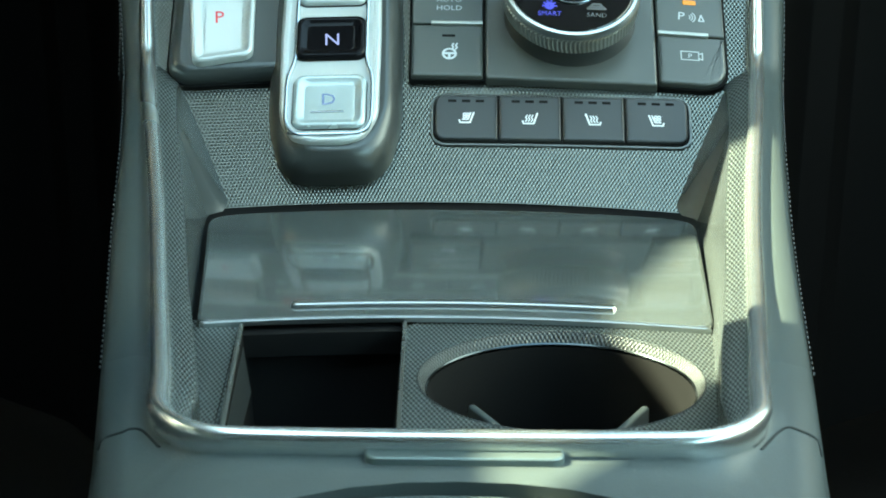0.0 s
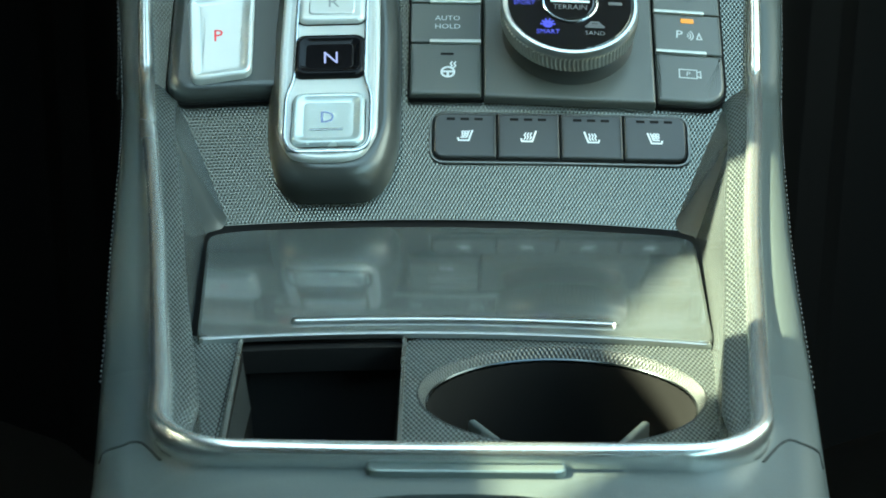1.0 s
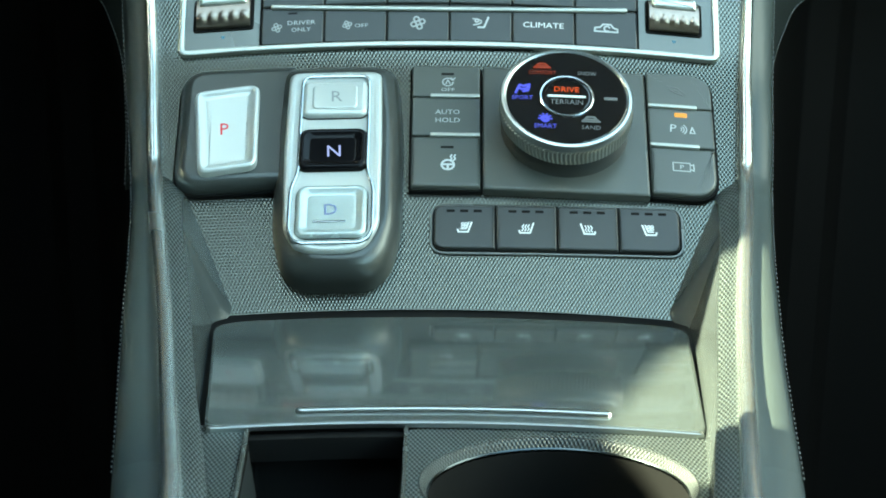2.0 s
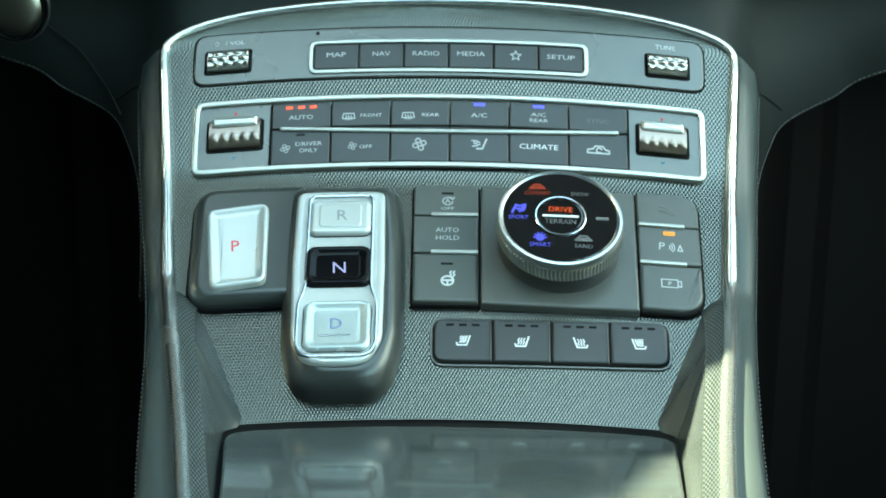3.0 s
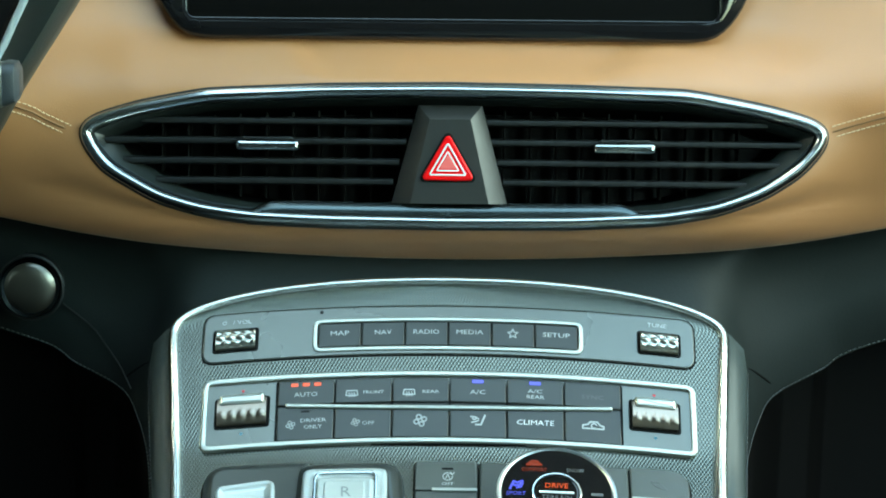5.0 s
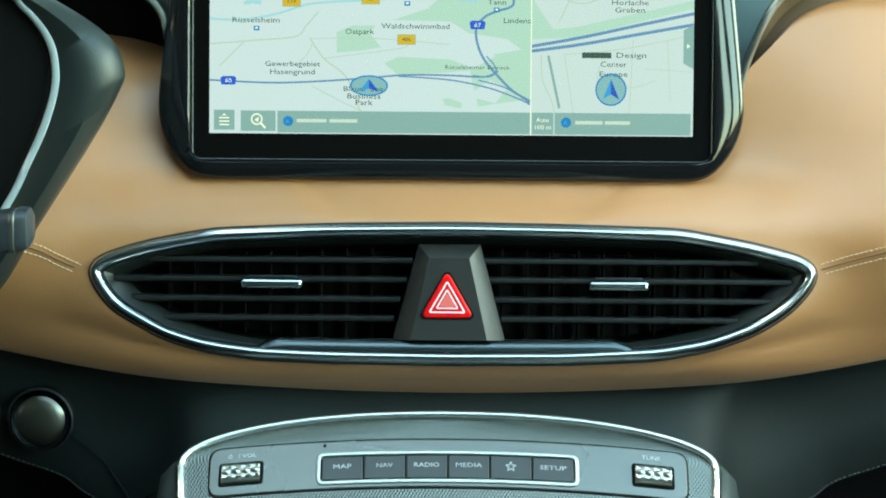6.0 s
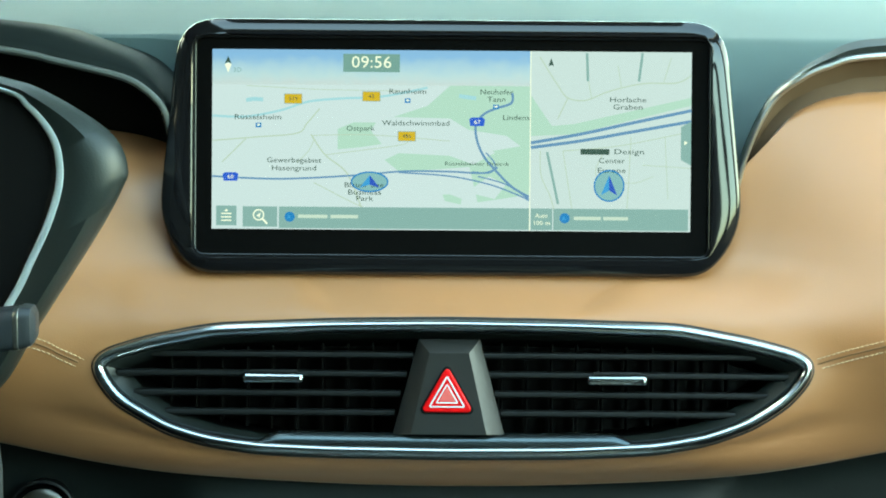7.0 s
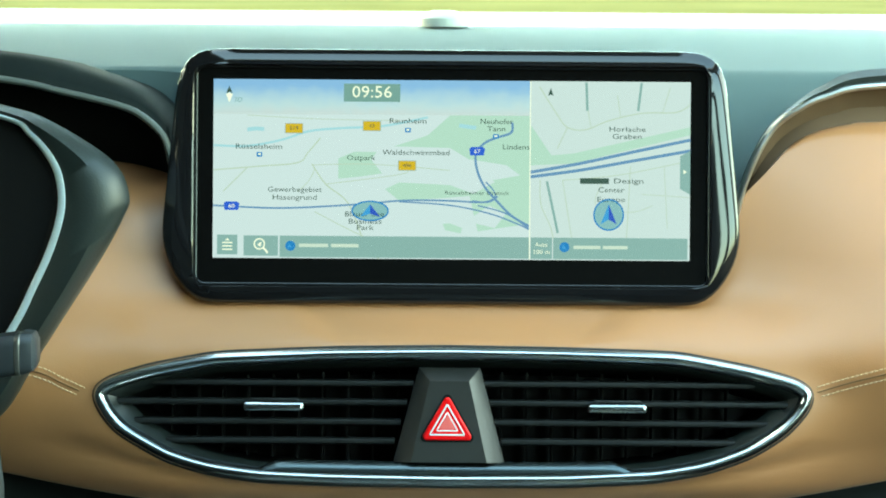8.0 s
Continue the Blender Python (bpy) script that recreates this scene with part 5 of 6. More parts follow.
# upper media panel
media = thing("media_panel", prof(0, 0.023, 0), "grey media control panel with six buttons and two knurled wheels", "control panel")
MEDO = rrect(-0.1190, 0.0100, 0.1190, 0.0362, 0.0040, 4)
part("gap", slab(prof, soften(resample(inset(MEDO, -0.0007), 200), 1), -0.002, 0.0003, 0.0001), VOID, media)
part("panel", slab(prof, soften(resample(MEDO, 200), 1), -0.002, 0.0011, 0.0006), SATIN, media, "satin grey panel")
MF = rrect(-0.0660, 0.0165, 0.0652, 0.0343, 0.0030, 5)
part("frame", band(prof, soften(resample(MF, 160), 1), 0.0022, 0.0, 0.0021, 0.0006), FRAME, media, "satin silver frame")
part("keybed", slab(prof, resample(inset(MF, 0.0015), 120), 0.0, 0.0012, 0.0001), VOID, media)
for k, text in enumerate(("MAP", "NAV", "RADIO", "MEDIA", "", "SETUP")):
    w = 0.1262 / 6
    u0 = -0.0635 + w * k
    bt = key(media, prof, rrect(u0 + 0.0002, 0.0189, u0 + w - 0.0002, 0.0319, 0.0006, 2), 0.0005, 0.0017, KEYDARK)
    if text:
        words("letters", text, prof, u0 + w / 2, 0.0247, 0.0018, 0.0024, GREYPRINT, bt, width=(0.0090, 0.0082, 0.0125, 0.0130, 0, 0.0132)[k])
    else:
        icon(prof, u0 + w / 2, 0.0249, 0.0018, "star", 0.0026, GREYPRINT, bt)
part("pin_hole", lathe(prof, -0.0620, 0.0125, ((0.0009, 0.0010), (0.0009, 0.0013), (0.0005, 0.0013)), 12), VOID, media)


def wheel_control(parent, u0, u1, s0, s1, rows, mat, lift=0.0042, single=False):
    """A knurled thumb wheel in a dark slot; single: one row of round pips."""
    part("slot", slab(prof, rrect(u0 - 0.0016, s0 - 0.0014, u1 + 0.0016, s1 + 0.0014, 0.0015, 3), 0.0008, 0.00125, 0.0001), VOID, parent, "dark slot")
    sm, hl = (s0 + s1) / 2, (s1 - s0) / 2
    def f(a, b):
        u, t = u0 + (u1 - u0) * a, math.pi * b
        row = (b - 0.52) / 0.36 if single else b * 5
        du = (a * (rows + 1) + (0.5 if not single and int(row) % 2 else 0.0)) % 1.0 - 0.5
        pip = max(0.0, 1 - (2 * abs(du)) ** 1.6 - (2 * abs(row % 1.0 - 0.5)) ** 1.6) if 0.02 < a < 0.98 and (not single or 0 < row < 1) else 0.0
        return prof(u, sm - hl * math.cos(t), 0.0008 + (lift * max(0.0, math.sin(t)) ** 0.6 + (0.0007 if single else 0.0011) * pip * math.sin(t)))
    bm = grid(f, rows * 10, 40)
    for a in (0.0, 1.0):
        vs = [bm.verts.new(f(a, j / 12)) for j in range(13)]
        bm.faces.new(vs)
    return part("thumb_wheel", bm, mat, parent, "knurled silver wheel", 40)


wheel_control(media, -0.1128, -0.0938, 0.0200, 0.0300, 3, WHEELSILVER)
wheel_control(media, 0.0930, 0.1110, 0.0198, 0.0298, 3, WHEELSILVER)
words("letters", "/ VOL", prof, -0.1005, 0.0152, 0.0012, 0.0021, GREYPRINT, media, width=0.0090)
icon(prof, -0.1090, 0.0150, 0.0012, "power", 0.0013, GREYPRINT, media)
words("letters", "TUNE", prof, 0.1013, 0.0148, 0.0012, 0.0021, GREYPRINT, media, width=0.0093)

# climate panel
clim = thing("climate_panel", prof(0, 0.065, 0), "climate control panel with dark buttons in a silver frame", "control panel")
CF = soften(resample(rrect(-0.1178, 0.0458, 0.1186, 0.0838, 0.0030, 5), 240), 1)
part("panel", slab(prof, inset(CF, 0.0012), -0.002, 0.0008, 0.0001), SATIN, clim, "satin grey panel")
part("frame", band(prof, CF, 0.0028, -0.001, 0.0026, 0.0008), FRAME, clim, "satin silver frame")
part("keybed", slab(prof, rrect(-0.0826, 0.0490, 0.0836, 0.0812, 0.0012, 2), 0.0, 0.0011, 0.0001), VOID, clim)
W6 = 0.1648 / 6
for row, (s0, s1) in enumerate(((0.0493, 0.0623), (0.0628, 0.0809))):
    for k in range(6):
        u0 = -0.0819 + W6 * k
        bt = key(clim, prof, rrect(u0 + 0.00022, s0, u0 + W6 - 0.00022, s1, 0.0007, 2), 0.0005, 0.0019, KEYDARK)
        um = u0 + W6 / 2
        if row == 0:
            if k in (0, 3, 4, 5):
                if k == 4:
                    words("letters", "A/C", prof, um, 0.0556, 0.0020, 0.0019, GREYPRINT, bt, width=0.0070)
                    words("letters", "REAR", prof, um, 0.0586, 0.0020, 0.0019, GREYPRINT, bt, width=0.0085)
                else:
                    words("letters", {0: "AUTO", 3: "A/C", 5: "SYNC"}[k], prof, um, 0.0570, 0.0020, 0.0022, GREYPRINT if k < 5 else DIMPRINT, bt, width={0: 0.0112, 3: 0.0075, 5: 0.0105}[k])
            else:
                icon(prof, um - 0.0055, 0.0572, 0.0020, "defrost", 0.0030, GREYPRINT, bt)
                words("letters", "FRONT" if k == 1 else "REAR", prof, um + 0.0048, 0.0570, 0.0020, 0.0017, GREYPRINT, bt, width=0.0098 if k == 1 else 0.0080)
            if k == 0:
                for j in range(3):
                    part("lamp", slab(prof, rrect(um - 0.0073 + 0.0055 * j, 0.0508, um - 0.0038 + 0.0055 * j, 0.0526, 0.0003, 2), 0.0015, 0.0021, 0.0001), LED_ORANGE, bt, "lit orange lamp")
            if k in (3, 4):
                part("lamp", slab(prof, rrect(um - 0.0028, 0.0503, um + 0.0028, 0.0523, 0.0003, 2), 0.0015, 0.0021, 0.0001), LED_BLUE, bt, "lit blue lamp")
        else:
            if k == 0:
                icon(prof, um - 0.0068, 0.0727, 0.0020, "fan", 0.0026, GREYPRINT, bt)
                words("letters", "DRIVER", prof, um + 0.0038, 0.0708, 0.0020, 0.0020, GREYPRINT, bt, width=0.0122)
                words("letters", "ONLY", prof, um + 0.0038, 0.0742, 0.0020, 0.0020, GREYPRINT, bt, width=0.0085)
                part("lamp", slab(prof, rrect(um - 0.002, 0.0655, um + 0.002, 0.0664, 0.0002, 2), 0.0015, 0.00205, 0.0001), VOID, bt)
            elif k == 1:
                icon(prof, um - 0.0035, 0.0727, 0.0020, "fan", 0.0024, GREYPRINT, bt)
                words("letters", "OFF", prof, um + 0.0027, 0.0732, 0.0020, 0.0018, GREYPRINT, bt, width=0.0058)
            elif k == 4:
                words("letters", "CLIMATE", prof, um, 0.0722, 0.0020, 0.0026, WHITE, bt, width=0.0178)
            else:
                icon(prof, um, 0.0722, 0.0020, {2: "fan", 3: "person_air", 5: "car"}[k], {2: 0.0038, 3: 0.0038, 5: 0.0042}[k], GREYPRINT, bt)
part("divider_bar", slab(prof, rrect(-0.0778, 0.0616, 0.0786, 0.0638, 0.0008, 3), 0.001, 0.0033, 0.0008), FRAME, clim, "satin silver bar")
for u0, u1 in ((-0.1100, -0.0868), (0.0880, 0.1096)):
    wheel_control(clim, u0, u1, 0.0573, 0.0708, 4, WARMWHEEL, 0.0056, True)
    um = (u0 + u1) / 2
    part("toggle_cap", slab(prof, rrect(u0 + 0.001, 0.0566, u1 - 0.001, 0.0622, 0.001, 3), 0.003, 0.0072, 0.0016), FRAME, clim, "bright toggle cap")
    # blue mark brightened by emission, unlike the red print
    icon(prof, um, 0.0752, 0.0009, "down", 0.0012, glow("glowing_blue_mark", (0.05, 0.35, 0.75), 0.5), clim)
    icon(prof, um, 0.0527, 0.0009, "down", 0.0010, REDPRINT, clim)

# parking button field
park = thing("parking_button_unit", on_b(-0.094, 0.04, 0), "large silver parking button in a dark rounded field", "button")
PF = soften(resample(rrect(-0.1140, 0.0062, -0.0640, 0.0722, 0.004, 5, (0.002, 0.010, 0.010, 0.002)), 160), 1)
part("gap", slab(on_b, inset(PF, -0.0010), -0.004, 0.0016, 0.0002), VOID, park)
part("field", slab(on_b, PF, -0.002, 0.0082, 0.0048), DARKBODY, park, "dark satin field")
PB = soften(resample([(-0.1075, 0.0255), (-0.1065, 0.0232), (-0.0825, 0.0205), (-0.0800, 0.0225), (-0.0792, 0.0640), (-0.0812, 0.0662), (-0.1015, 0.0688), (-0.1038, 0.0665)], 120), 4)
pb = part("button", rings([[on_b(a, b, n) for a, b in inset(PB, d)] for d, n in ((0, 0.004), (0, 0.0108), (0.0005, 0.0116), (0.0012, 0.0120), (0.0019, 0.0119), (0.0028, 0.0112), (0.0045, 0.0104), (0.0052, 0.0103))], cap0=True), BRUSHED, park, "dished silver button", 50)
words("letter", "P", on_b, -0.0940, 0.0445, 0.0104, 0.0064, REDPRINT, pb, squash=0.9)

# gear selector
gear = thing("gear_selector", on_b(-0.047, 0.07, 0), "push-button gear selector block with a chrome surround", "gear selector")


def block(d, head=0.0):
    return soften(resample([(-0.0715 + d, 0.0085 + d), (-0.0215 - d, 0.0085 + d), (-0.0190 - d, 0.040), (-0.0184 - d, 0.095), (-0.0225 - d, 0.1150 - d), (-0.0300 - d, 0.1225 - d), (-0.0600 + d, 0.1225 - d), (-0.0672 + d, 0.1150 - d), (-0.0718 + d, 0.095), (-0.0725 + d, 0.040)], 160), 9)


part("gap", rings([[on_b(a, b, n - 0.085 * max(0.0, b - 0.066)) for a, b in block(-0.0010)] for n in (-0.012, -0.0030)], cap0=True), VOID, gear)
part("body", rings([[on_b(a, b, n) for a, b in block(d)] for d, n in ((0, -0.022), (0, 0.002), (0.0010, 0.006), (0.0028, 0.0095), (0.0050, 0.0115), (0.0066, 0.0122), (0.0072, 0.0122))], cap0=True), DARKBODY, gear, "dark satin block", 50)


def chrome_loop(d):
    return soften(resample([(-0.0672 + d, 0.0175 + d), (-0.0280 - d, 0.0175 + d), (-0.0272 - d, 0.060), (-0.0274 - d, 0.101), (-0.0325 - d, 0.1122 - d), (-0.0405 - d, 0.1148 - d), (-0.0540 + d, 0.1148 - d), (-0.0615 + d, 0.1122 - d), (-0.0668 + d, 0.101), (-0.0678 + d, 0.060)], 160), 5)


part("chrome_surround", rings([[on_b(a, b, n) for a, b in chrome_loop(d)] for d, n in ((0, 0.010), (0, 0.0135), (0.0006, 0.0145), (0.0016, 0.0149), (0.0030, 0.0144), (0.0034, 0.0143), (0.0037, 0.0143))]), BRUSHED, gear, "satin chrome surround", 50)
for name, o, mat, frm in (("reverse_button", rrect(-0.0612, 0.0238, -0.0337, 0.0440, 0.0035, 5), BRUSHED, False), ("neutral_button", rrect(-0.0617, 0.0508, -0.0334, 0.0728, 0.0035, 5), NEUTRALBLACK, False), ("drive_button", rrect(-0.0615, 0.0815, -0.0325, 0.1085, 0.0045, 5), SHADESILVER, True)):
    part("gap", slab(on_b, inset(o, -0.0004), 0.012, 0.0147, 0.0001), VOID, gear)
    mu = sum(p[0] for p in o) / len(o)
    ms = sum(p[1] for p in o) / len(o)
    a0, a1, c0, c1 = min(p[0] for p in o), max(p[0] for p in o), min(p[1] for p in o), max(p[1] for p in o)
    label = {"reverse_button": "silver reverse button", "neutral_button": "gloss black neutral button", "drive_button": "silver drive button"}[name]
    top = 0.0166 if frm else 0.0168
    if name == "reverse_button":
        bt = part(name, slab(on_b, o, 0.010, top, 0.0022), mat, gear, label)
        part("face", slab(on_b, rrect(a0 + 0.0042, c0 + 0.0034, a1 - 0.0042, c1 - 0.0034, 0.0022, 4), 0.0140, 0.0172, 0.0008), mat, bt)
    else:
        bt = part(name, rings([[on_b(a, b, n) for a, b in rrect(a0 + d, c0 + d, a1 - d, c1 - d, 0.0038 - 0.35 * d, 5)] for d, n in
                  ((0, 0.010), (0, top - 0.0014), (0.0004, top - 0.0006), (0.0010, top - 0.0001), (0.0017, top), (0.0024, top - 0.0003), (0.0042, top - 0.0015), (0.0048, top - 0.0016))], cap0=True), mat, gear, label, 50)
    if name == "reverse_button":
        words("letter", "R", on_b, mu + 0.0005, ms + 0.0005, 0.01735, 0.0060, grain(material("worn_grey_print", (0.24, 0.26, 0.27), 0.5), 500, 0, 0.05), bt)
    elif name == "neutral_button":
        words("letter", "N", on_b, mu + 0.0005, ms + 0.0012, 0.01535, 0.0062, glow("lit_letter", (0.35, 0.4, 1.0), 1.2), bt)
    else:
        words("letter", "D", on_b, mu - 0.0005, ms - 0.0010, 0.01515, 0.0058, glow("dim_lit_letter", (0.18, 0.30, 0.8), 1.0), bt)
        part("drive_line", slab(on_b, rrect(mu - 0.0075, ms + 0.0045, mu + 0.0060, ms + 0.0055, 0.0004, 2), 0.0146, 0.0154, 0.0002), CHROME, bt)
KEYHOLE = [(0.0148, 0.0225), (0.0150, 0.0480), (0.0150, 0.0720), (0.0158, 0.0765), (0.0172, 0.0800), (0.0178, 0.0850), (0.0178, 0.1040), (0.0160, 0.1095), (0.0120, 0.1118)]
ridge = soften(resample([(-0.0473 + a, b) for a, b in KEYHOLE] + [(-0.0473 - a, b) for a, b in reversed(KEYHOLE)] + [(-0.0473 - 0.0125, 0.0200), (-0.0473 + 0.0125, 0.0200)], 220), 4)
part("chrome_ridge", band(on_b, ridge, 0.0015, 0.013, 0.0157, 0.0007), CHROME, gear, "bright chrome ridge round the buttons")

# button column
col = thing("drive_button_column", on_b(0, 0.04, 0), "column of three dark buttons with silver dividers", "control panel")
part("bed", slab(on_b, rrect(-0.0160, 0.0045, 0.0148, 0.0735, 0.001, 2), -0.006, 0.0018, 0.0002), VOID, col)
for k, (s0, s1) in enumerate(((0.0055, 0.0228), (0.0234, 0.0448), (0.0454, 0.0728))):
    bt = key(col, on_b, rrect(-0.0152, s0, 0.0139, s1, 0.0008, 2), 0.0, 0.0044, bevel=0.0012 if k == 2 else 0.0007)
    if k == 1:
        words("letters", "AUTO", on_b, 0.0001, 0.0320, 0.0045, 0.0026, GREYPRINT, bt, width=0.0104)
        words("letters", "HOLD", on_b, 0.0001, 0.0366, 0.0045, 0.0026, GREYPRINT, bt, width=0.0104)
    elif k == 0:
        icon(on_b, 0.0001, 0.0148, 0.0045, "stop", 0.0028, GREYPRINT, bt)
        words("letters", "OFF", on_b, 0.0001, 0.0192, 0.0045, 0.0018, GREYPRINT, bt, width=0.0058)
        part("lamp", slab(on_b, rrect(-0.0027, 0.0095, 0.0027, 0.0106, 0.0003, 2), 0.004, 0.0046, 0.0001), VOID, bt, "dark lamp")
    else:
        icon(on_b, 0.0003, 0.0605, 0.0045, "wheel", 0.0042, WHITE, bt)
        part("lamp", slab(on_b, rrect(-0.0027, 0.0510, 0.0027, 0.0521, 0.0003, 2), 0.004, 0.0046, 0.0001), VOID, bt, "dark lamp")
for s in (0.0231, 0.0451):
    part("divider", slab(on_b, rrect(-0.0073, s - 0.0009, 0.0139, s + 0.0009, 0.0004, 2), 0.002, 0.0056, 0.0004), FRAME, col, "silver divider")

# drive mode knob
knobp = thing("drive_mode_knob", on_b(0.05, 0.04, 0), "round knurled drive mode knob with a gloss black face", "knob")
part("base_panel", slab(on_b, rrect(0.0150, 0.0050, 0.0848, 0.0735, 0.0010, 2), -0.004, 0.0040, 0.0012), KEYPAD, knobp, "dark satin base panel")
KU, KS = 0.0498, 0.0392
part("neck", lathe(on_b, KU, KS, ((0.0272, 0.0039), (0.0266, 0.0050), (0.0258, 0.0075), (0.0254, 0.0125)), 64, cap1=False), KEYDARK, knobp, "black neck")
NK = 384
kb = rings([[on_b(KU + (r + (kk if i % 4 < 2 else 0)) * math.cos(2 * math.pi * (i + sh * i0) / NK), KS + (r + (kk if i % 4 < 2 else 0)) * math.sin(2 * math.pi * (i + sh * i0) / NK), h) for i in range(NK)] for i0, (r, h, kk, sh) in enumerate(
    ((0.0255, 0.0120, 0, 0), (0.0268, 0.0121, 0, 0), (0.0273, 0.0128, 0.0004, 0.3), (0.0276, 0.0160, 0.0005, 0.6), (0.0277, 0.0195, 0.0004, 0.5), (0.0275, 0.0205, 0, 0)))], cap1=False)
part("knurled_ring", kb, WHEELSILVER, knobp, "knurled silver side ring", 30)
part("top_ring", lathe(on_b, KU, KS, ((0.0275, 0.0204), (0.0279, 0.0212), (0.0279, 0.0228), (0.0273, 0.0240), (0.0262, 0.0243), (0.0254, 0.0238)), 96, cap1=False), SILVER, knobp, "polished silver top ring")
face = part("face", lathe(on_b, KU, KS, ((0.0255, 0.0236), (0.0250, 0.0240)), 96), PIANO, knobp, "gloss black face")
part("inner_ring", lathe(on_b, KU, KS - 0.0003, ((0.0114, 0.0239), (0.0114, 0.0245), (0.0111, 0.0247), (0.0106, 0.0246), (0.0103, 0.0240)), 72, cap1=False), CHROME, face, "thin silver ring")
part("inner_dark_ring", lathe(on_b, KU, KS - 0.0003, ((0.0099, 0.0240), (0.0099, 0.02445), (0.0093, 0.0245), (0.0090, 0.0241)), 72, cap1=False), PIANO, face)
words("letters", "DRIVE", on_b, KU, KS - 0.0040, 0.0243, 0.0029, LED_ORANGE, face, width=0.0104, label="lit orange word")
part("face_line", slab(on_b, rrect(KU - 0.0080, KS - 0.0010, KU + 0.0080, KS + 0.0002, 0.0003, 2), 0.0239, 0.0243, 0.0001), WHITE, face, "white line")
words("letters", "TERRAIN", on_b, KU, KS + 0.0030, 0.0243, 0.0027, DIMPRINT, face, width=0.0138)
words("letters", "SPORT", on_b, KU - 0.0186, KS + 0.0012, 0.0243, 0.0022, LED_BLUE, face, width=0.0088, label="lit blue word")
icon(on_b, KU - 0.0186, KS - 0.0035, 0.0243, "flag", 0.0034, LED_BLUE, face)
words("letters", "SMART", on_b, KU - 0.0092, KS + 0.0166, 0.0243, 0.0024, LED_BLUE, face, width=0.0094, label="lit blue word")
icon(on_b, KU - 0.0092, KS + 0.0122, 0.0243, "sun", 0.0030, LED_BLUE, face)
DIMRED = glow("dim_red_led", (0.6, 0.07, 0.03), 0.5)
words("letters", "COMFORT", on_b, KU - 0.0100, KS - 0.0132, 0.0243, 0.0022, DIMRED, face, width=0.0116, label="dim red word")
icon(on_b, KU - 0.0100, KS - 0.0168, 0.0243, "car_front", 0.0026, DIMRED, face)
words("letters", "SAND", on_b, KU + 0.0098, KS + 0.0166, 0.0243, 0.0022, DIMPRINT, face, width=0.0080)
icon(on_b, KU + 0.0098, KS + 0.0124, 0.0243, "car_front", 0.0028, DIMPRINT, face)
words("letters", "SNOW", on_b, KU + 0.0088, KS - 0.0134, 0.0243, 0.0022, DIMPRINT, face, width=0.0080)
part("face_bar", slab(on_b, rrect(KU + 0.0156, KS - 0.0008, KU + 0.0212, KS + 0.0008, 0.0003, 2), 0.0239, 0.0243, 0.0001), DIMPRINT, face, "unreadable grey word")

# right button column
rcol = thing("assist_button_column", on_b(0.099, 0.04, 0), "column of three dark assistance buttons with silver dividers", "control panel")
RC = soften(resample(rrect(0.0853, 0.0050, 0.1132, 0.0722, 0.004, 5, (0.010, 0.001, 0.001, 0.008)), 160), 1)
part("bed", slab(on_b, inset(RC, -0.0010), -0.005, 0.0016, 0.0002), VOID, rcol)
cuts = (0.0050, 0.0242, 0.0462, 0.0722)
for k in range(3):
    s0, s1 = cuts[k] + (0.0003 if k else 0), cuts[k + 1] - (0.0003 if k < 2 else 0)
    rad = ((0.0006, 0.0006, 0.0008, 0.009), (0.0006,) * 4, (0.010, 0.0008, 0.0006, 0.0006))[k]
    bt = key(rcol, on_b, rrect(0.0856, s0, 0.1130, s1, 0.001, 5, rad), 0.0, 0.0044, bevel=0.0014 if k == 2 else 0.0007)
    if k == 0:
        icon(on_b, 0.0985, 0.0150, 0.0045, "hill", 0.0036, DIMPRINT, bt)
    elif k == 1:
        part("lamp", slab(on_b, rrect(0.0968, 0.0272, 0.1022, 0.0296, 0.0003, 2), 0.004, 0.0046, 0.0001), LED_AMBER, bt, "lit amber lamp")
        words("letters", "P", on_b, 0.0958, 0.0362, 0.0045, 0.0042, GREYPRINT, bt)
        icon(on_b, 0.1003, 0.0364, 0.0045, "beep", 0.0030, GREYPRINT, bt)
    else:
        icon(on_b, 0.0990, 0.0575, 0.0045, "camera", 0.0034, GREYPRINT, bt)
        words("letters", "P", on_b, 0.0985, 0.0575, 0.0045, 0.0024, GREYPRINT, bt)
for s in (0.0242, 0.0462):
    part("divider", slab(on_b, rrect(0.0857, s - 0.0009, 0.1065, s + 0.0009, 0.0004, 2), 0.002, 0.0056, 0.0004), FRAME, rcol, "silver divider")

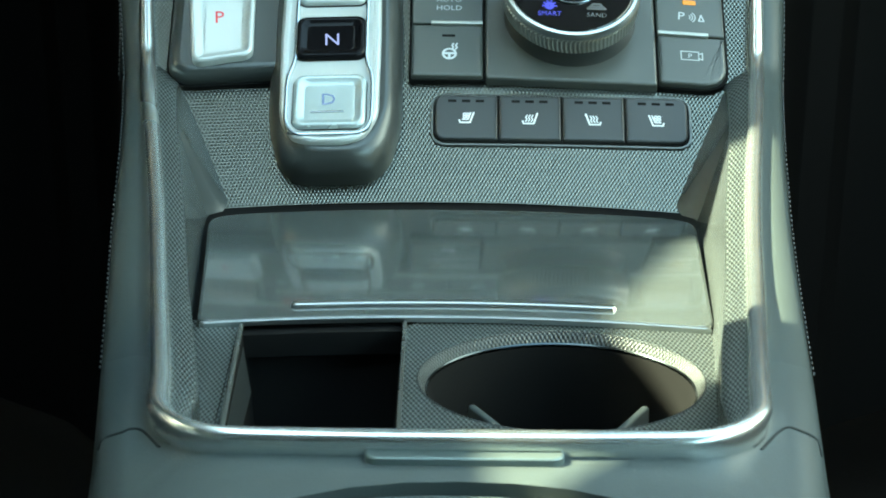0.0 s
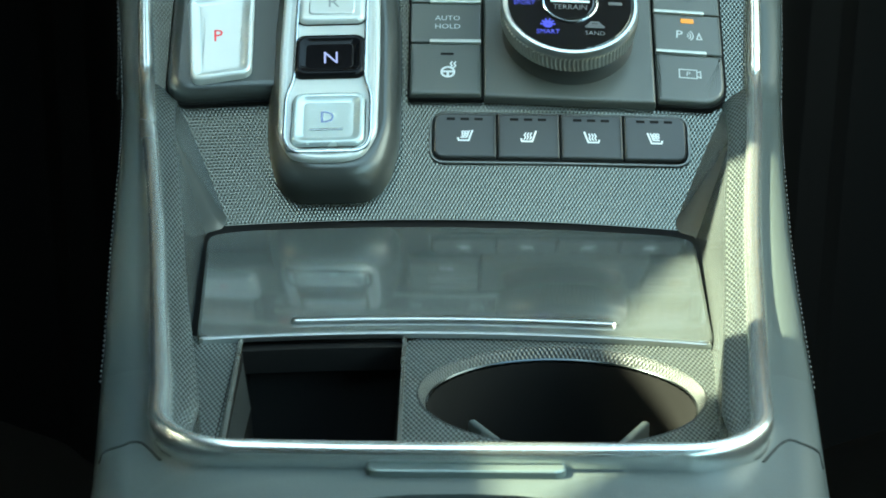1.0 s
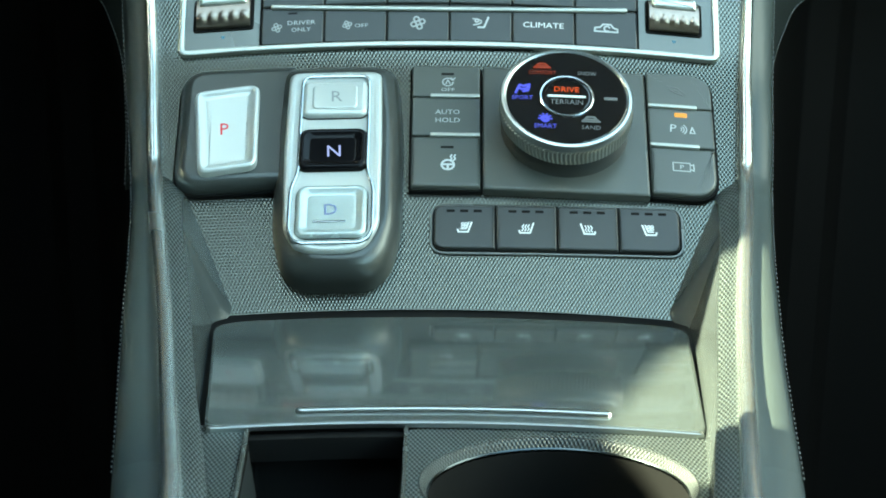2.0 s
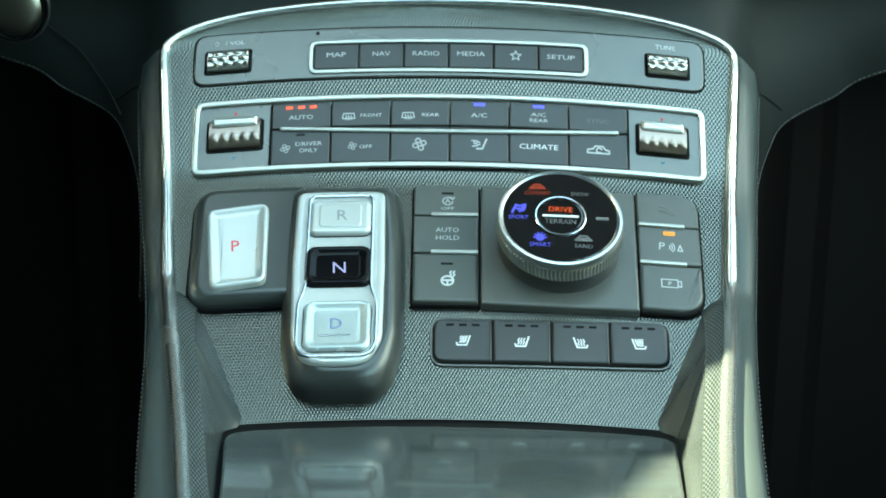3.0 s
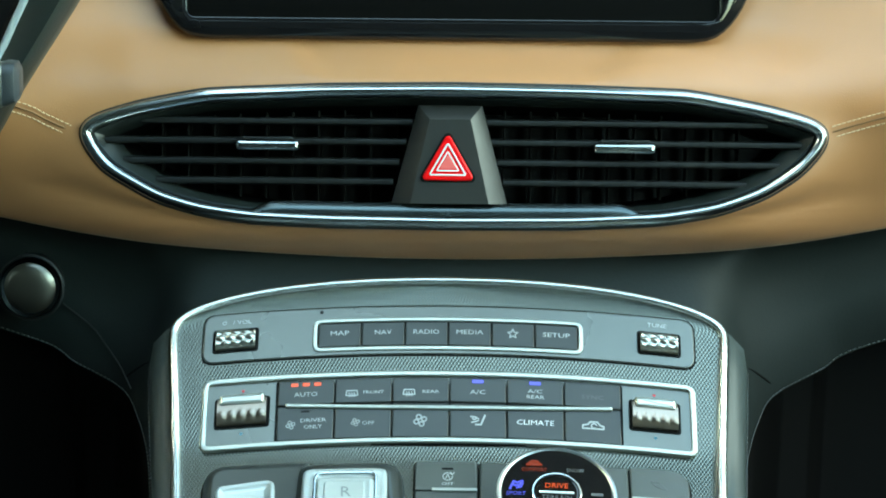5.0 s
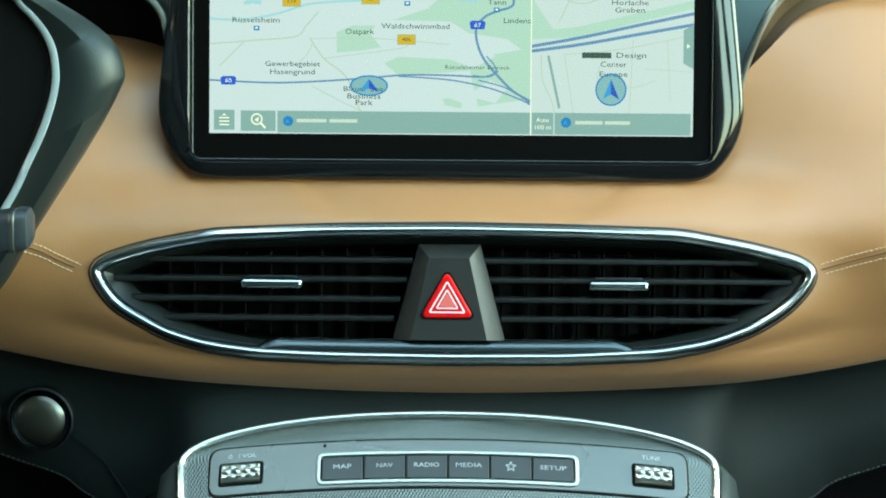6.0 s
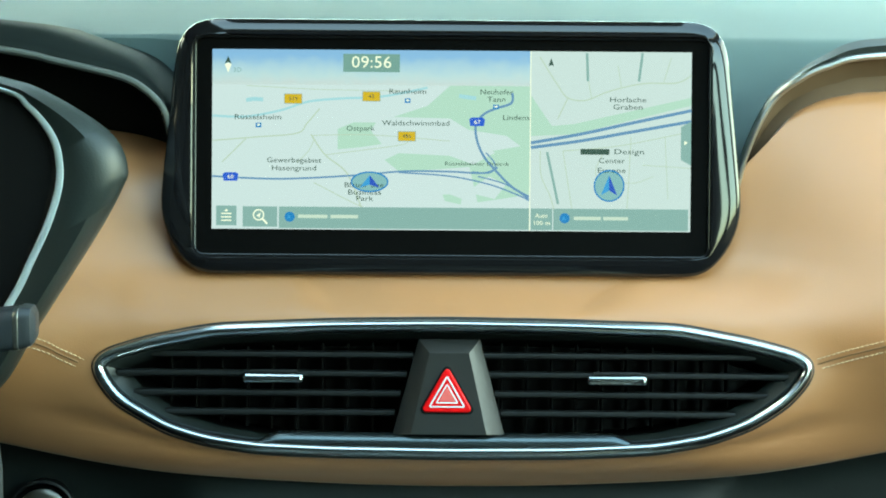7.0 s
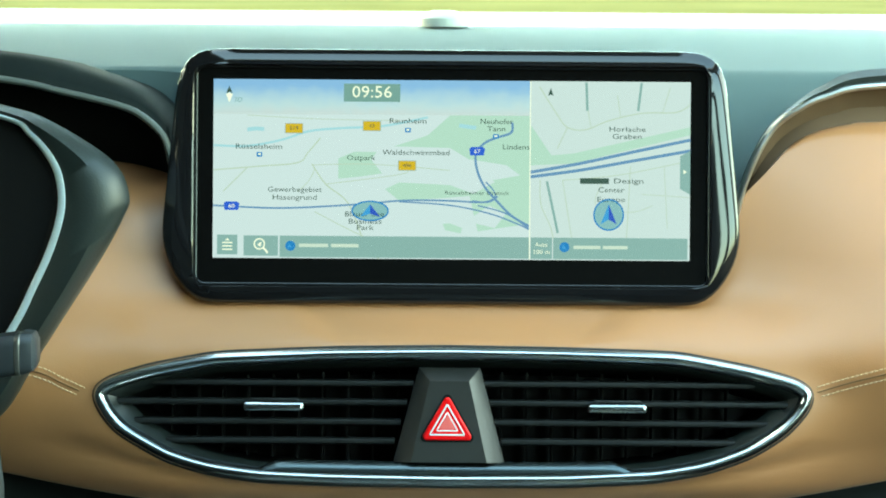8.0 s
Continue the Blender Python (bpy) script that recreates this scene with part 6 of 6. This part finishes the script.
# seat climate buttons
seatb = thing("seat_climate_buttons", on_c(0.046, 0.02, 0), "row of four dark seat heating and cooling buttons", "control panel")
SB = soften(resample(rrect(-0.0060, 0.0085, 0.0972, 0.0318, 0.0045, 5), 160), 1)
part("gap", slab(on_c, inset(SB, -0.0009), -0.004, 0.0008, 0.0002), SATIN, seatb, "thin grey edge")
part("bed", slab(on_c, SB, -0.004, 0.0011, 0.0002), VOID, seatb)
for k, kind in enumerate(("seat_fan", "seat_heat", "seat_heat_m", "seat_fan_m")):
    u0, u1 = -0.0052 + 0.02545 * k + (0.0003 if k else 0), -0.0052 + 0.02545 * (k + 1) - 0.0003
    rad = {0: (0.0006, 0.004, 0.004, 0.0006), 3: (0.004, 0.0006, 0.0006, 0.004)}.get(k, (0.0006,) * 4)
    bt = key(seatb, on_c, rrect(u0, 0.0093, u1, 0.0310, 0.001, 5, rad), -0.001, 0.0026, KEYDARK, bevel=0.0010)
    um = (u0 + u1) / 2
    icon(on_c, um, 0.0212, 0.0027, kind, 0.0033, WHITE, bt)
    for j in range(3):
        part("lamp", slab(on_c, rrect(um - 0.0074 + 0.0056 * j, 0.0118, um - 0.0040 + 0.0056 * j, 0.0130, 0.0002, 2), 0.002, 0.00275, 0.0001), VOID if k < 2 else VOID, bt, "dark lamp")

# ---- lower dash and flanks beside the console ----
low = thing("lower_dash", (0, 0.05, -0.62), "dark grey-green lower dash panels with stitched edges", "dashboard panel")
for sgn in (1, -1):
    edge = spline([(sgn * 0.1430, -0.085, -0.318), (sgn * 0.1449, -0.06, -0.2990), (sgn * 0.1500, -0.025, -0.2770), (sgn * 0.1570, -0.008, -0.2610), (sgn * 0.1657, 0.0, -0.2488), (sgn * 0.1901, 0.012, -0.2385), (sgn * 0.2170, 0.02, -0.2265), (sgn * 0.32, 0.03, -0.205), (sgn * 0.6, 0.05, -0.19)], 8)
    inner = spline([(sgn * 0.1330, -0.085, -0.2700), (sgn * 0.1340, -0.060, -0.2350), (sgn * 0.1350, -0.040, -0.2120), (sgn * 0.138, -0.018, -0.200), (sgn * 0.145, -0.002, -0.190), (sgn * 0.170, 0.012, -0.180), (sgn * 0.215, 0.016, -0.168), (sgn * 0.32, 0.02, -0.160), (sgn * 0.6, 0.03, -0.155)], 8)
    lvf = [[Vector((0, 0.004, -0.156)), Vector((0, -0.008, -0.166)), Vector((0, -0.030, -0.195)), Vector((0, -0.045, -0.22)), Vector((0, -0.06, -0.25)), Vector((0, -0.07, -0.28)), Vector((0, -0.075, -0.30))]]
    for i, (a, b) in enumerate(zip(inner, edge)):
        m = a.lerp(b, 0.5) + Vector((0, -0.006, 0.002))
        m2 = a.lerp(b, 0.85) + Vector((0, -0.005, 0.001))
        f = i / (len(inner) - 1)
        tx = interp(f, (0, 0.25, 0.5, 0.625, 0.75, 1), (0.06, 0.115, 0.16, 0.19, 0.24, 0.6))
        top = Vector((sgn * tx, -0.008 + 0.10 * tx * tx, max(-0.166, a.z + 0.006) + 0.3 * tx * tx))
        lvf.append([top + Vector((0, 0.012, 0.010)), top, top.lerp(a, 0.6) + Vector((0, 0.002, 0)), a.lerp(m, 0.35), m, b.lerp(m2, 0.5), b])
    for _ in range(8):
        old = [[p.copy() for p in r] for r in lvf]
        for i in range(1, len(lvf) - 1):
            for j in range(1, 5):
                lvf[i][j] = (old[i - 1][j] + 2 * old[i][j] + old[i + 1][j]) / 4
    part("flank_panel", rings(lvf, closed=False, cap1=False), FLANK, low, "dark grey-green vinyl flank", 60)
    stitches([p for r, q in zip(lvf[1:], lvf[2:]) for p in [r[6].lerp(q[6], k / 6) + Vector((0, -0.0008, 0.0012)) for k in range(6)]], 0.0021, 0.0016, 0.0003, (0, -1, 0.4), GREYSTITCH, low)
    # near-black sheet standing in for the footwell's darkness
    part("footwell_shade", rings([[r[6], r[6] + Vector((sgn * 0.002, 0.045, -0.010)), r[6] + Vector((0, 0.08, -0.33))] for r in lvf[1:]], closed=False, cap1=False), VOID, low, "footwell sheet painted near black for shade", 60)
    part("seam", sweep(spline([(sgn * 0.1345, -0.058, -0.2285), (sgn * 0.142, -0.028, -0.2270), (sgn * 0.152, -0.012, -0.232), (sgn * 0.163, -0.003, -0.2410)], 8), oval(0.0006, 0.0005, 6), lambda i: (0, -1, 0.3)), VOID, low, "dark panel joint")

part("seam", sweep(spline([(-0.1962, 0.0092, -0.2061), (-0.1808, 0.0050, -0.2173), (-0.1728, 0.0014, -0.2269), (-0.1656, -0.0028, -0.2363), (-0.160, -0.008, -0.246)], 8), oval(0.0005, 0.0004, 6), lambda i: (0, -1, 0.3)), BLACK, low, "fine curved panel joint")

# ---- start button ----
start = thing("start_button", (-0.2115, 0.01, -0.1985), "round silver engine start button in a black ring", "button")


def on_low(x, z, n):
    return Vector((x, 0.006 - n, z))


part("collar", lathe(on_low, -0.2115, -0.1968, ((0.0162, -0.02), (0.0162, 0.0), (0.0173, 0.003), (0.0162, 0.0034), (0.0151, 0.002)), 48, cap1=False), BLACK, start, "black collar")
part("ring", lathe(on_low, -0.2115, -0.1968, ((0.0153, 0.0), (0.0153, 0.0036), (0.0148, 0.0044), (0.0126, 0.0038), (0.0137, 0.002)), 48, cap1=False), DARKMETAL, start, "thin silver ring")
part("cap", lathe(on_low, -0.2115, -0.1968, ((0.0137, 0.0), (0.0137, 0.0030), (0.0128, 0.0042), (0.0098, 0.0054), (0.0060, 0.0060), (0.0025, 0.0062)), 48), grain(material("dark_satin_cap", (0.25, 0.235, 0.20), 0.34, 1.0), 600, 0.05), start, "satin dark silver cap")

# ---- instrument hood ----
hood = thing("instrument_hood", (-0.35, 0.0, -0.1), "dark instrument cluster hood with a silver inner strip", "instrument hood")
COWL = [(-0.40, 0.062), (-0.30, 0.054), (-0.2218, 0.0344), (-0.2020, 0.0285), (-0.1776, 0.0148), (-0.1641, 0.0032), (-0.1592, -0.0104), (-0.1615, -0.0194), (-0.1736, -0.0419), (-0.2037, -0.089), (-0.225, -0.122), (-0.26, -0.14), (-0.40, -0.145)]
CHR = [(-0.40, 0.052), (-0.30, 0.046), (-0.22, 0.0300), (-0.2036, 0.0206), (-0.1925, 0.0060), (-0.1893, -0.0080), (-0.1905, -0.0210), (-0.196, -0.0379), (-0.204, -0.055), (-0.213, -0.0729), (-0.235, -0.105), (-0.27, -0.120), (-0.40, -0.125)]
cw = [p for p in spline([(x, 0, z) for x, z in COWL], 8)]
ch = [p for p in spline([(x, 0, z) for x, z in CHR], 8)]
lvh = []
for a, b in zip(cw, ch):
    lvh.append([Vector((-0.30 + (a.x + 0.30) * 0.90, 0.03, -0.03 + (a.z + 0.03) * 0.86)), Vector((a.x, -0.045, a.z)), Vector((a.x - 0.0015, -0.056, a.z)), Vector((a.x * 0.65 + b.x * 0.35, -0.0640, a.z * 0.65 + b.z * 0.35)), Vector((a.x * 0.1 + b.x * 0.9, -0.0620, a.z * 0.1 + b.z * 0.9)), Vector((b.x, -0.060, b.z))])
part("cowl", rings(lvh, closed=False, cap1=False), grain(material("cowl_vinyl", (0.014, 0.020, 0.019), 0.40), 900, 0.25), hood, "dark vinyl cowl", 60)
# the strip's pale blue sky reflection is put into its colour
part("inner_strip", sweep([Vector((p.x - 0.0012, -0.0605, p.z)) for p in ch], oval(0.0012, 0.0022, 10), lambda i: (1, -0.6, 0)), grain(material("strip_sky_reflection", (0.66, 0.76, 0.78), 0.3, 0.3), 600, 0.05), hood, "curved silver strip")
# hollow closed by a sheet with the shade painted in
part("hollow", rings([[Vector((p.x - 0.0012, -0.060, p.z)), Vector((p.x - 0.006, -0.056, p.z)), Vector((-0.40 + (p.x + 0.40) * 0.6, -0.052, -0.035 + (p.z + 0.035) * 0.7)), Vector((-0.40, -0.051, -0.035))] for p in ch], closed=False, cap1=False), VOID, hood, "hollow before the dials, its shade in the colour")
# brim over the hood
brim = thing("hood_brim", (-0.3, 0.05, 0.03), "dark brim of the dash over the instruments", "brim")
BR = spline([(-0.50, 0.0, 0.064), (-0.34, 0.0, 0.058), (-0.2305, 0.0, 0.0448), (-0.1998, 0.0, 0.0387), (-0.169, 0.0, 0.0314), (-0.1566, 0.0, 0.0252), (-0.1474, 0.0, 0.0160), (-0.1445, 0.002, 0.0068), (-0.1425, 0.004, -0.004)], 8)


def rise(p):
    return interp(-p.x, (0.145, 0.168, 0.2), (0.15, 0.6, 1.0))


# lip's highlight painted in as a lighter vinyl than the upper side
part("lip", sweep(BR, oval(0.0018, 0.0024, 10), lambda i: (0, -1, 0.2)), grain(material("lip_vinyl_lit", (0.09, 0.10, 0.092), 0.38), 900, 0.2), brim, "rounded lip")
# upper side's colour is darkened for its rear-facing shade
part("upper_side", rings([[p + Vector((0, 0.0008, 0.0016)), p + Vector((0.0006, 0.0050, 0.0012)), p + Vector((0.001, 0.0075, 0.0030 + 0.0020 * rise(p))), p + Vector((0.0015, 0.011, 0.0035 + 0.0050 * rise(p))), p + Vector((0.002, 0.018, 0.0038 + 0.0072 * rise(p))), p + Vector((0.002, 0.032, 0.0040 + 0.0082 * rise(p))), p + Vector((0.003, 0.06, 0.0035 + 0.0075 * rise(p) - 0.3 * max(0, p.z - 0.045))), p + Vector((0.004, 0.12, 0.001 + 0.006 * rise(p) - max(0, p.z - 0.045)))] for p in BR], closed=False, cap1=False), grain(material("brim_vinyl_shaded", (0.011, 0.0145, 0.014), 0.8, 0, 0, 0.06), 900, 0.2), brim, "soft upper side, darkened in colour for shade", 70)
# shadow below the brim, made as a near-black sheet
part("recess", rings([[p + Vector((-0.002, 0.001, -0.002)), p + Vector((-0.004, 0.03, -0.004)), p + Vector((-0.010, 0.05, -0.045))] for p in BR], closed=False, cap1=False), VOID, brim, "recess sheet under the brim, painted near black for shade")

# ---- column stalk and steering wheel ----
stalk = thing("column_stalk", (-0.23, -0.12, -0.08), "dark grey steering column stalk with a rounded end", "stalk")
SK = rrect(-0.011, -0.0098, 0.011, 0.0098, 0.005, 5)
part("grip", rings([[Vector((x, -0.115 + a * k, -0.0778 + b * k + (x + 0.2) * 0.15)) for a, b in SK] for x, k in ((-0.30, 0.75), (-0.215, 0.95), (-0.2120, 1.0), (-0.1990, 1.0), (-0.1955, 0.9), (-0.1938, 0.6))], cap0=True), grain(material("stalk_plastic", (0.03, 0.035, 0.04), 0.4), 1200, 0.2), stalk, "dark grey grip")
part("collar", rings([[Vector((x, -0.115 + a * k, -0.0778 + b * k + (x + 0.2) * 0.15)) for a, b in SK] for x, k in ((-0.2035, 1.0), (-0.2030, 1.03), (-0.2012, 1.03), (-0.2008, 1.0))], cap1=False), SATIN, stalk, "paler collar ring")
swheel = thing("steering_wheel", (-0.363, -0.353, -0.111), "dark leather steering wheel rim", "steering wheel")
rim = []
for i in range(64):
    t = 2 * math.pi * i / 64
    c = Vector((-0.366 + 0.183 * math.cos(t), -0.353 + 0.05 * math.sin(t), -0.111 + 0.175 * math.sin(t)))
    o = Vector((math.cos(t), 0, math.sin(t)))
    rim.append([c + o * 0.015 * math.cos(q) + Vector((0, 0.016 * math.sin(q), 0)) for q in np.linspace(0, 2 * math.pi, 14, endpoint=False)])
part("rim", rings(rim + [rim[0]], cap1=False), hide(material("wheel_leather", (0.012, 0.014, 0.014), 0.5), 800, 0.15), swheel, "dark leather rim", 60)
for q in (200, 340, 270):
    t = radians(q)
    o = Vector((math.cos(t), 0, math.sin(t)))
    c = Vector((-0.363, -0.338, -0.111))
    part("spoke", sweep([c + o * 0.04, c + o * 0.11, c + o * 0.178], oval(0.018, 0.009, 10), lambda i: (0, -1, 0)), BLACK, swheel)
part("hub", rings([[Vector((-0.363 + 0.062 * k * math.cos(a), -0.338 - h, -0.111 + 0.055 * k * math.sin(a))) for a in np.linspace(0, 2 * math.pi, 32, endpoint=False)] for k, h in ((1, 0), (1, 0.012), (0.9, 0.022), (0.5, 0.028))], cap0=True), BLACK, swheel)
